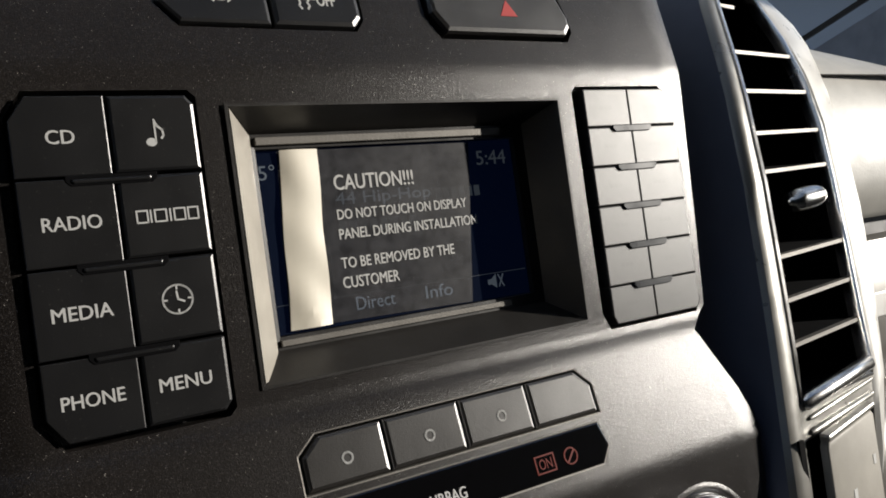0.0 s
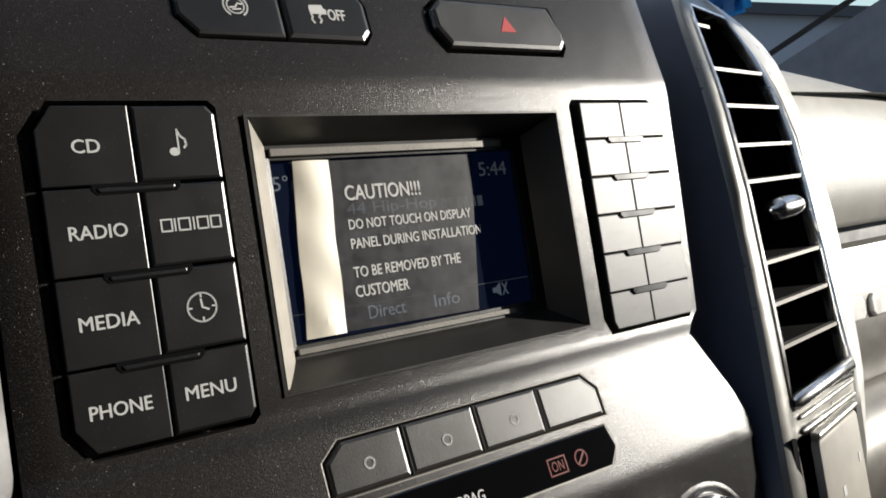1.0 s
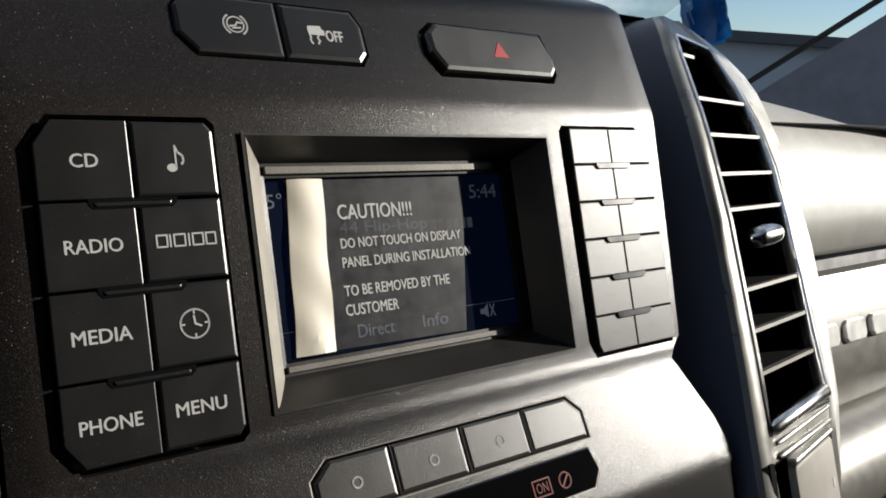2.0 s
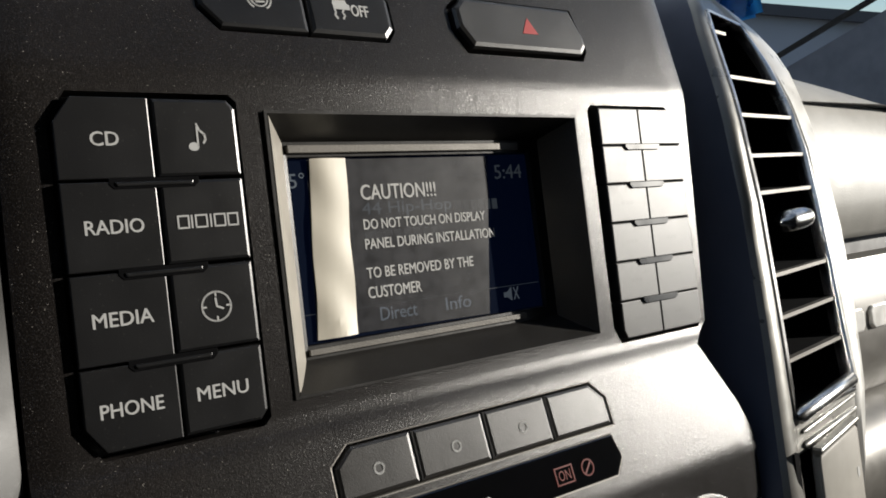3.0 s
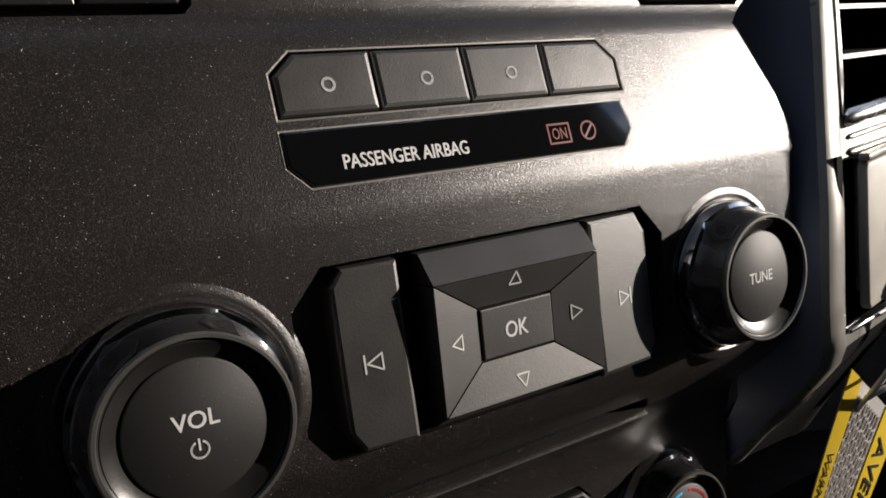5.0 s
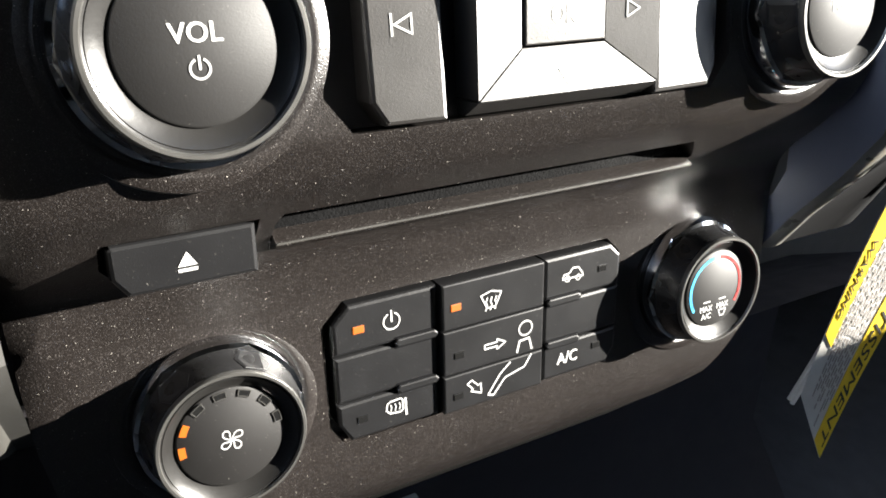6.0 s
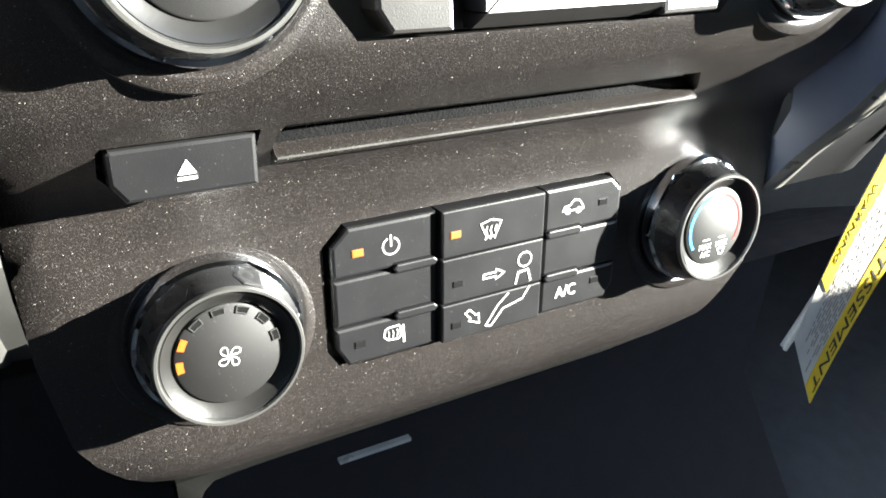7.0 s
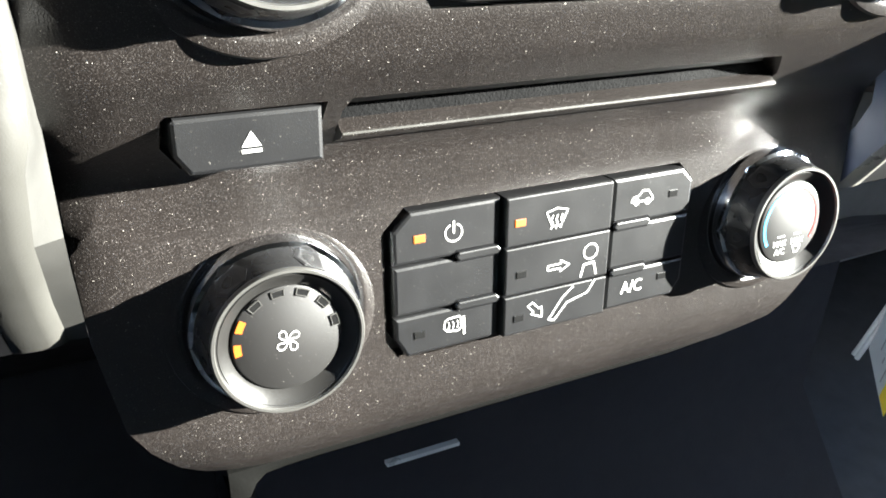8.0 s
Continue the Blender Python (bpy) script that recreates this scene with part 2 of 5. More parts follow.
def letters(body, x0, x1, z0, z1, y, material, parent, name="legend", label="", rot=0.0, bold=0.0):
    """Raised print that fills the rectangle x0..x1, z0..z1 on the plane y of its parent."""
    c = bpy.data.curves.new("print", "FONT")
    c.body, c.resolution_u = body, 3
    tmp = bpy.data.objects.new("print", c)
    scene.collection.objects.link(tmp)
    me = bpy.data.meshes.new_from_object(tmp.evaluated_get(bpy.context.evaluated_depsgraph_get()))
    bpy.data.objects.remove(tmp)
    bpy.data.curves.remove(c)
    bm = bmesh.new()
    bm.from_mesh(me)
    bpy.data.meshes.remove(me)
    xs, ys = [v.co.x for v in bm.verts], [v.co.y for v in bm.verts]
    ax, ay = min(xs), min(ys)
    sx, sy = (x1 - x0) / (max(xs) - ax), (z1 - z0) / (max(ys) - ay)
    for v in bm.verts:
        v.co = (x0 + (v.co.x - ax) * sx, y, z0 + (v.co.y - ay) * sy)
    ex = bmesh.ops.extrude_face_region(bm, geom=list(bm.faces))
    bmesh.ops.translate(bm, vec=(0, -0.12, 0), verts=[g for g in ex["geom"] if isinstance(g, bmesh.types.BMVert)])
    if bold:
        twin = bmesh.ops.duplicate(bm, geom=bm.verts[:] + bm.edges[:] + bm.faces[:])
        bmesh.ops.translate(bm, vec=((z1 - z0) * bold, -0.015, -(z1 - z0) * bold * 0.5), verts=[g for g in twin["geom"] if isinstance(g, bmesh.types.BMVert)])
    if rot:
        mid = ((x0 + x1) / 2, y, (z0 + z1) / 2)
        bmesh.ops.rotate(bm, cent=mid, matrix=Matrix.Rotation(radians(rot), 3, "Y"), verts=bm.verts)
    return part(name, bm, material, parent, label)


def word_bars(bm, x0, x1, z0, z1, y, n, rng=0.0, thick=0.12):
    step = (x1 - x0) / n
    for i in range(n):
        a = x0 + i * step
        flat(bm, [(a, z0), (a + step * 0.72, z0), (a + step * 0.72, z1), (a, z1)], y, thick)
    return bm


# ---- centre panel ----
PROFILE = [(200, 130), (118, 60), (108, 30), (96, 11), (47, 0.4), (-47, 0), (-52, -3), (-92, -13), (-150, -13), (-160, -8), (-172, 4), (-177, 10.5), (-184, 16.5), (-197, 20), (-257, 22), (-263, 23.2), (-268, 26), (-274, 31.5)]


def surface(z):
    zs, ys = [p[0] for p in PROFILE][::-1], [p[1] for p in PROFILE][::-1]
    return float(np.mean(np.interp(z + np.linspace(-2.5, 2.5, 9), zs, ys)))


RIGHT_EDGE = [(80, -272.5), (99, -266), (117, -247), (122.5, -222), (124, -200), (120, -180), (121, -158), (126.5, -140), (126.5, -93), (106, -52), (116, -44), (121.5, 47), (124, 86), (124, 112)]
LEFT_EDGE = [(-124, 112), (-124, 86), (-122, 47), (-123, -93), (-124, -140), (-124, -200), (-123.5, -222), (-119.6, -247), (-115, -255.5), (-109, -262.6), (-102.5, -268), (-96, -271)]
OUTLINE = [(-86, -272.3)] + RIGHT_EDGE + LEFT_EDGE
KEYS_L = chamfered(-111.6, -65.6, -46.3, 41.2, bl=(4.6, 7), tl=(4.6, 7), tr=(2, 2), br=(2, 2))
KEYS_R = chamfered(65, 113.6, -45.8, 41.2, br=(2, 3), tr=(6, 7), tl=(2, 2), bl=(3, 6))
SCREEN_HOLE = chamfered(-58.5, 58.5, -41.5, 37.2)
SWITCH_HOLE = chamfered(-72.2, -10.7, 59.3, 79.0, bl=(5.5, 6.5), tl=(3.5, 4.5), tr=(3, 6), br=(3, 4))
HAZARD_HOLE = chamfered(11.5, 71.8, 57.8, 78.2, bl=(4.5, 8), tl=(5, 4), tr=(3, 12), br=(3, 4))
ROW_HOLE = chamfered(-53, 51.4, -70.9, -55.2, tl=(6, 5), tr=(6, 6))
AIRBAG_HOLE = chamfered(-53.3, 50.6, -86.4, -73, bl=(5, 5), br=(4, 5), tr=(2, 7))
NAV_HOLE = chamfered(-57.5, 57.5, -149.5, -103.6, bl=(6, 8), tl=(8, 9), tr=(8, 9), br=(6, 8))
SLOT_HOLE = chamfered(-66, 66, -176.2, -167.4, tr=(6, 6), tl=(1.5, 3))
EJECT_HOLE = chamfered(-103.5, -70, -181.5, -167.6, bl=(4, 6), tl=(1, 1))
CLIMATE_HOLE = chamfered(-51.5, 51, -245, -200.3, bl=(4, 7), tl=(6, 6), tr=(5, 5), br=(4, 6))
HOLES = [KEYS_L, KEYS_R, SCREEN_HOLE, SWITCH_HOLE, HAZARD_HOLE, ROW_HOLE, AIRBAG_HOLE, NAV_HOLE, SLOT_HOLE, EJECT_HOLE, CLIMATE_HOLE]


def build_panel():
    stack = thing("centre_stack_panel", (0, 0, 0), 0, "speckled dark bronze centre stack panel of a truck dashboard", "dashboard panel")
    bm = bmesh.new()
    for loop in [OUTLINE] + HOLES:
        vs = [bm.verts.new((x, 0, z)) for x, z in loop]
        for i in range(len(vs)):
            bm.edges.new((vs[i], vs[(i + 1) % len(vs)]))
    bmesh.ops.triangle_fill(bm, use_beauty=True, use_dissolve=False, edges=bm.edges[:], normal=(0, -1, 0))
    cuts = [45, 49, 44, 50, 47, 92, 94, 96, 98, 100, 103, 106, 109, 111, -45, -46, -48, -49, -50, -52, -54, -55, -88, -90, -92, -94, -96]
    cuts += list(range(-200, -146, 2)) + [-252, -254, -256, -258, -260, -262, -264, -266, -268, -270]
    for z in cuts:
        bmesh.ops.bisect_plane(bm, geom=bm.verts[:] + bm.edges[:] + bm.faces[:], dist=1e-4, plane_co=(0, 0, z), plane_no=(0, 0, 1))
    for x in [-118, 118] + list(range(-110, 111, 10)):
        bmesh.ops.bisect_plane(bm, geom=bm.verts[:] + bm.edges[:] + bm.faces[:], dist=1e-4, plane_co=(x, 0, 0), plane_no=(1, 0, 0))
    inner = []
    for e in bm.edges:
        if len(e.link_faces) == 1:
            m = (e.verts[0].co + e.verts[1].co) / 2
            hole = [h for h in HOLES if min(p[0] for p in h) - 0.1 <= m.x <= max(p[0] for p in h) + 0.1 and min(p[1] for p in h) - 0.1 <= m.z <= max(p[1] for p in h) + 0.1]
            inner.append((e, bool(hole)))
    for v in bm.verts:
        over = max(0.0, abs(v.co.x) - 118)
        corner = max(0.0, (-v.co.x - 97) * 0.7 + (-v.co.z - 255) * 0.75) if v.co.x < 0 else 0.0
        v.co.y = surface(v.co.z) + over * over * 0.06 + corner * corner * 0.012
    for fc in bm.faces:
        fc.smooth = True
    for e, _ in inner:
        e.smooth = False
    made = bmesh.ops.extrude_edge_only(bm, edges=[e for e, h in inner])
    bmesh.ops.translate(bm, vec=(0, 7, 0), verts=[g for g in made["geom"] if isinstance(g, bmesh.types.BMVert)])
    bmesh.ops.scale(bm, vec=(MM, MM, MM), verts=bm.verts)
    bmesh.ops.recalc_face_normals(bm, faces=bm.faces)
    me = bpy.data.meshes.new("panel_skin")
    bm.to_mesh(me)
    bm.free()
    me.materials.append(PAINT)
    skin = new("panel_skin", me)
    skin.parent = stack
    for hole in HOLES:
        if hole in (SCREEN_HOLE,):
            continue
        xs, zs = [p[0] for p in hole], [p[1] for p in hole]
        zm = (max(zs) + min(zs)) / 2
        slope = (surface(max(zs)) - surface(min(zs))) / (max(zs) - min(zs))
        bm = bmesh.new()
        box(bm, min(xs) - 2, max(xs) + 2, 0, 3, min(zs) - 2, max(zs) + 2)
        for v in bm.verts:
            v.co.y += surface(zm) + slope * (v.co.z - zm) + 6.5
        part("recess_back", bm, WELL, stack)
        # pale ring puts the sunlit recess rim into the colour
        if hole in (ROW_HOLE, AIRBAG_HOLE):
            bm = bmesh.new()
            rings = []
            for d, dy in ((-0.1, -0.12), (0.3, -0.05), (0.45, 0.8)):
                rings.append([bm.verts.new((x, surface(z) + dy, z)) for x, z in inset(hole, d)])
            for a, b in zip(rings, rings[1:]):
                for i in range(len(a)):
                    bm.faces.new((a[i], a[(i + 1) % len(a)], b[(i + 1) % len(a)], b[i]))
            part("recess_edge", bm, STRIP, stack, "thin pale line for the lit recess rim")
    return stack


build_panel()


def foot_strip():
    bm = bmesh.new()
    rows = []
    for x, foot in ((-96.5, -283), (-95.5, -284.5), (-91, -284), (-89, -280), (-86, -277.4), (-80, -276.8), (-70, -276.4), (-40, -276.2), (0, -276), (60, -275.8), (84, -274.5), (96, -270), (104, -264)):
        top = -272.8 if x < 80 else foot + 3
        rows.append([bm.verts.new((x, y, z)) for y, z in ((33, top), (31.4, top - 0.4), (31.6, (top + foot) / 2), (33, foot), (46, foot))])
    for a, b in zip(rows, rows[1:]):
        for i in range(4):
            bm.faces.new((a[i], a[i + 1], b[i + 1], b[i]))
    tagged(part("panel_foot_trim", bm, FOOT, None, smooth=50), "dull dark moulded trim under the centre stack", "trim", kind="structure")


foot_strip()


# ---- keypads ----
def key_with(parent, poly, front, depth, material, name="button", bevel=0.6):
    return part(name, plate(bmesh.new(), poly, front, front + depth, bevel), material, parent)


def clip(parent, x0, x1, z, front, name="tactile_bar", drop=2.6, material=None):
    bm = plate(bmesh.new(), chamfered(x0, x1, z - drop, z + 0.4, bl=(1.2, 1.2), br=(1.2, 1.2)), front, front + 3, 0.2)
    return part(name, bm, material or BLACK, parent, "dark recessed notch")


def left_keypad():
    pad = thing("audio_keypad", (0, 0, 0), 0, "matte black eight-button audio keypad with white legends", "keypad")
    zs, g = [39.8, 19.3, -2.5, -24.4, -44.7], 0.35
    names = [("CD", "note"), ("RADIO", "bars"), ("MEDIA", "clock"), ("PHONE", "MENU")]
    for r in range(4):
        z1, z0 = zs[r] - g, zs[r + 1] + g
        left = chamfered(-110.6, -88.9, z0, z1, tl=(4.2, 6) if r == 0 else (0, 0), bl=(4.2, 6.2) if r == 3 else (0, 0))
        right = chamfered(-88.2, -66.8, z0, z1, tr=(2, 2.4) if r == 0 else (0, 0), br=(2, 2.4) if r == 3 else (0, 0))
        a = key_with(pad, left, -1.6, 7, BLACK, bevel=0.28)
        b = key_with(pad, right, -1.6, 7, BLACK, bevel=0.9)
        zc = (z0 + z1) / 2 - 0.2
        text = names[r][0]
        w = {"CD": (-103.0, -96.6), "RADIO": (-106.2, -92.9), "MEDIA": (-106.7, -93.0), "PHONE": (-107.1, -92.8)}[text]
        letters(text, w[0], w[1], zc - 1.7, zc + 1.7, -1.6, WHITE_INK, a, bold=0.045)
        kind = names[r][1]
        bm = bmesh.new()
        if kind == "note":
            flat(bm, arc(-78.6, zc - 2.2, 1.35, 0, 340, 14, 1.1), -1.6)
            stroke(bm, [(-77.5, zc - 2), (-77.5, zc + 3.6)], 0.45, -1.6)
            stroke(bm, [(-77.5, zc + 3.4), (-76.9, zc + 2), (-75.7, zc + 0.9), (-75.5, zc - 0.4), (-76, zc - 1.2)], 0.55, -1.6)
            part("legend", bm, WHITE_INK, b)
        elif kind == "bars":
            for x, w in ((-84.6, 2.6), (-81.2, 0), (-80.2, 2.8), (-76.4, 0), (-75.4, 2.7), (-71.9, 2.5)):
                if w:
                    stroke(bm, [(x, zc - 1.5), (x + w, zc - 1.5), (x + w, zc + 1.5), (x, zc + 1.5)], 0.42, -1.6, True)
                else:
                    stroke(bm, [(x, zc - 1.5), (x, zc + 1.5)], 0.42, -1.6)
            part("legend", bm, WHITE_INK, b)
        elif kind == "clock":
            stroke(bm, arc(-77.4, zc, 3.7, 0, 360, 40), 0.45, -1.6)
            for d in (0, 90, 180, 270):
                c, s = math.cos(radians(d)), math.sin(radians(d))
                stroke(bm, [(-77.4 + 2.7 * c, zc + 2.7 * s), (-77.4 + 3.6 * c, zc + 3.6 * s)], 0.45, -1.6)
            stroke(bm, [(-77.5, zc + 2), (-77.3, zc), (-75.8, zc - 0.7)], 0.5, -1.6)
            part("legend", bm, WHITE_INK, b)
        else:
            letters("MENU", -84.6, -71.6, zc - 1.7, zc + 1.7, -1.6, WHITE_INK, b, bold=0.045)
    for z in zs[1:4]:
        notch = clip(pad, -99.9, -78.3, z, -1.75, "finger_notch", 2.3, VOID)
        bm = plate(bmesh.new(), chamfered(-98.4, -79.8, z - 1.75, z - 0.55, bl=(0.5, 0.5), br=(0.5, 0.5)), -2.1, 0.5, 0.35)
        part("tactile_bar", bm, BLACK, notch, "black raised ridge")


def right_keypad():
    pad = thing("number_keypad", (0, 0, 0), 0, "matte black twelve-button number keypad shining in the sun", "keypad")
    zs = [39.9, 26.0, 11.8, -2.4, -16.7, -31.0, -44.6]
    for r in range(6):
        z1, z0 = zs[r] - 0.2, zs[r + 1] + 0.2
        a = key_with(pad, chamfered(68.6, 89.35, z0, z1, bl=(1.5, 3) if r == 5 else (0, 0)), -1.6, 7, SHEEN_KEY, bevel=0.45)
        b = key_with(pad, chamfered(89.65, 112.2, z0, z1, tr=(5, 6) if r == 0 else (0, 0), br=(1.5, 2) if r == 5 else (0, 0)), -1.6, 7, SHEEN_KEY, bevel=0.45)
        for key, x in ((a, 78.5), (b, 100.5)):
            bm = bmesh.new()
            zc = (z0 + z1) / 2
            word_bars(bm, x - 3, x + 3.2, zc - 0.7, zc + 0.6, -1.6, 3, thick=0.02)
            part("legend", bm, DIM_INK, key)
    for z in zs[1:6]:
        clip(pad, 80.0, 99.0, z, -2.3, drop=1.9, material=NOTCH)


left_keypad()
right_keypad()


# ---- display ----
def display():
    unit = thing("display_unit", (0, 0, 0), 0, "recessed radio display in a dark satin frame, switched on", "display")
    bm = bmesh.new()
    rings = [((-58.4, 58.4, -41.4, 37.1), -0.4), ((-57.6, 57.6, -40.6, 36.3), -0.4), ((-48.6, 51, -33, 31), 13.5), ((-47, 47, -29.2, 26.6), 13.9), ((-47, 47, -29.2, 26.6), 17)]
    loops = [[bm.verts.new((x, y, z)) for x, z in ((a, c), (b, c), (b, d), (a, d))] for (a, b, c, d), y in rings]
    for p, q in zip(loops, loops[1:]):
        for i in range(4):
            bm.faces.new((p[i], p[(i + 1) % 4], q[(i + 1) % 4], q[i]))
    part("bezel", bm, BEZEL, unit)
    # thin sheet over the left wall, pale to carry the sun on it
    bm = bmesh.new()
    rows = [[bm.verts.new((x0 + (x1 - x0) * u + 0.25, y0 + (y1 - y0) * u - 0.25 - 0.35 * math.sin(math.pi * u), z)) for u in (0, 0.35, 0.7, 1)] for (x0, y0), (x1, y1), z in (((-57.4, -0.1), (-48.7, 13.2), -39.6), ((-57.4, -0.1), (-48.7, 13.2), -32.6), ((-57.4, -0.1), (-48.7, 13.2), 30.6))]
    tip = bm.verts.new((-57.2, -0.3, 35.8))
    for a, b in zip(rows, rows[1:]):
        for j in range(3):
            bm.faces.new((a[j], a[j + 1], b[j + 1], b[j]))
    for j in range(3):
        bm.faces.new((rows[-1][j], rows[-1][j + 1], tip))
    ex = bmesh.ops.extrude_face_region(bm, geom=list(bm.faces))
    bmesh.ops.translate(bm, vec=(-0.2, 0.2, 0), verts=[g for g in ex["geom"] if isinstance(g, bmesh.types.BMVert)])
    part("side_cheek", bm, LIT_CHEEK, unit, "side wall painted pale for the sun on it", smooth=30)
    part("screen", plate(bmesh.new(), chamfered(-46.8, 46.8, -29, 26.4), 16, 17.5, 0.2), SCREEN, unit, "dark glossy display, switched on")
    for name, z0, z1, x1 in (("upper_strip", 27.6, 30.0, 41), ("lower_strip", -32, -30.2, 36)):
        part(name, plate(bmesh.new(), chamfered(-47, x1, z0, z1), 12.6, 14.2, 0.2), STRIP, unit, "satin metal strip")
    letters("5°", -46.3, -41.2, 17.6, 22.2, 16, CLOCK_TEXT, unit, "reading")
    letters("5:44", 31.6, 44, 17.8, 22.8, 16, SCREEN_DIM, unit, "reading")
    letters("Direct", -20.5, -6.8, -25.2, -21, 16, SCREEN_TEXT, unit, "menu_word")
    letters("Info", 4.6, 15, -25.2, -21, 16, SCREEN_TEXT, unit, "menu_word")
    letters("44 Hip-Hop", -22.8, 11.5, 7.2, 12.2, 16, SCREEN_MID, unit, "channel_line")
    part("channel_line", word_bars(bmesh.new(), 13.5, 32, 7.4, 11.0, 16, 6), SCREEN_DIM, unit)
    part("song_line", word_bars(bmesh.new(), -22.8, 6, -0.6, 3, 16, 8), SCREEN_DIM, unit)
    bm = bmesh.new()
    flat(bm, [(29.5, -24), (31, -24), (33, -25.4), (33, -20.6), (31, -22.2), (29.5, -22.2)], 16)
    stroke(bm, [(34, -25), (36, -21)], 0.4, 16)
    stroke(bm, [(34, -21), (36, -25)], 0.4, 16)
    part("mute_icon", bm, CLOCK_TEXT, unit)
    bm = bmesh.new()
    stroke(bm, [(-46, -20.2), (46, -20.2)], 0.2, 16)
    stroke(bm, [(-27, 25.5), (-27, -20)], 0.2, 16)
    part("divider_line", bm, SCREEN_DIM, unit)

    film = thing("protective_film", (0, 0, 0), 0, "grey printed protective film stuck over the display", "film")
    part("film_sheet", plate(bmesh.new(), [(-43, -27.6), (22, -28.6), (29, 25.9), (-40, 26)], 15.5, 15.62, 0.03), FILM, film)
    for body, x0, x1, z0, z1 in (("CAUTION!!!", -23, 5.2, 13, 17.8), ("DO NOT TOUCH ON DISPLAY", -23.2, 24.6, 3.7, 6.9), ("PANEL DURING INSTALLATION", -23.4, 28, -2.5, 0.8), ("TO BE REMOVED BY THE", -24, 17.3, -11.6, -8.2), ("CUSTOMER", -24.3, -4.6, -17.8, -14.2)):
        letters(body, x0, x1, z0, z1, 15.5, WHITE_INK, film, "print", bold=0.045)
    bm = bmesh.new()
    n = 24
    rows = []
    for i in range(n + 1):
        f = i / n
        z = -28 + 54.2 * f
        x0, x1 = -42.9 + 3.4 * f, -29.6 + 2.3 * f
        rows.append([bm.verts.new((x0 + (x1 - x0) * j / 6 + 0.25 * math.sin(9 * f), 14.6 - 0.9 * math.sin(math.pi * j / 6) + 0.2 * math.sin(11 * f + j) + 1.3 * abs((f * 2.3 + j * 0.13) % 1 - 0.5), z)) for j in range(7)])
    for a, b in zip(rows, rows[1:]):
        for j in range(6):
            bm.faces.new((a[j], a[j + 1], b[j + 1], b[j]))
    ex = bmesh.ops.extrude_face_region(bm, geom=list(bm.faces))
    bmesh.ops.translate(bm, vec=(0, 0.25, 0), verts=[g for g in ex["geom"] if isinstance(g, bmesh.types.BMVert)])
    part("pull_tab", bm, PAPER, film, "creased cream paper strip", smooth=12)


display()


# ---- switches over the display: they lean back with the panel ----
def top_switches():
    tilt = -12.2
    y = surface(69)
    pair = thing("switch_pair", (0, y, 69), tilt, "black rocker switch pair with white brake and traction symbols", "switch")
    a = key_with(pair, chamfered(-71.6, -40.6, -9.2, 9.6, bl=(5.2, 6), tl=(3.2, 4.2)), -1.2, 7, BLACK, bevel=1.2)
    b = key_with(pair, chamfered(-39.9, -11.6, -9.2, 9.6, tr=(3, 5.5), br=(3, 3.5)), -1.2, 7, BLACK, bevel=1.6)
    bm = bmesh.new()
    stroke(bm, arc(-54.3, 0.4, 2.5, 0, 360, 26), 0.4, -1.2)
    for s in (0, 180):
        stroke(bm, arc(-54.3, 0.4, 3.5, s - 55, s + 55, 12), 0.5, -1.2)
    stroke(bm, [(-56, -0.2), (-54.4, 0), (-53.6, 1.2), (-52.4, 1)], 0.5, -1.2)
    stroke(bm, [(-55.2, -0.8), (-53, -0.6)], 0.5, -1.2)
    part("legend", bm, WHITE_INK, a)
    bm = bmesh.new()
    flat(bm, [(-31.2, 2.4), (-27, 2.6), (-26.6, 1.4), (-25.8, 1), (-25.9, -0.6), (-31.3, -0.6), (-31.5, 1.2)], -1.2)
    stroke(bm, [(-31, -0.6), (-30.8, -1.6), (-31.2, -2.6), (-30.6, -3.6)], 0.6, -1.2)
    stroke(bm, [(-28, -0.6), (-28.6, -1.6), (-28, -2.6), (-28.6, -3.6)], 0.6, -1.2)
    part("legend", bm, WHITE_INK, b)
    letters("OFF", -25.6, -19.8, -2.4, 1.4, -1.2, WHITE_INK, b, bold=0.06)
    hz = thing("hazard_switch", (0, y, 69), tilt, "black hazard light switch with a red triangle", "switch")
    # grey plastic on this black switch carries the sun's sheen in its colour
    key = key_with(hz, chamfered(13.2, 70, -10, 8.2, bl=(4.5, 7), tl=(4, 4), tr=(4, 11), br=(3, 3.5)), -2.4, 8, GREY_SHEEN_KEY, bevel=1.7)
    bm = bmesh.new()
    flat(bm, [(40.2, -3.6), (47.3, -3.6), (43.8, 2.6)], -2.4)
    part("legend", bm, RED_INK, key)


top_switches()


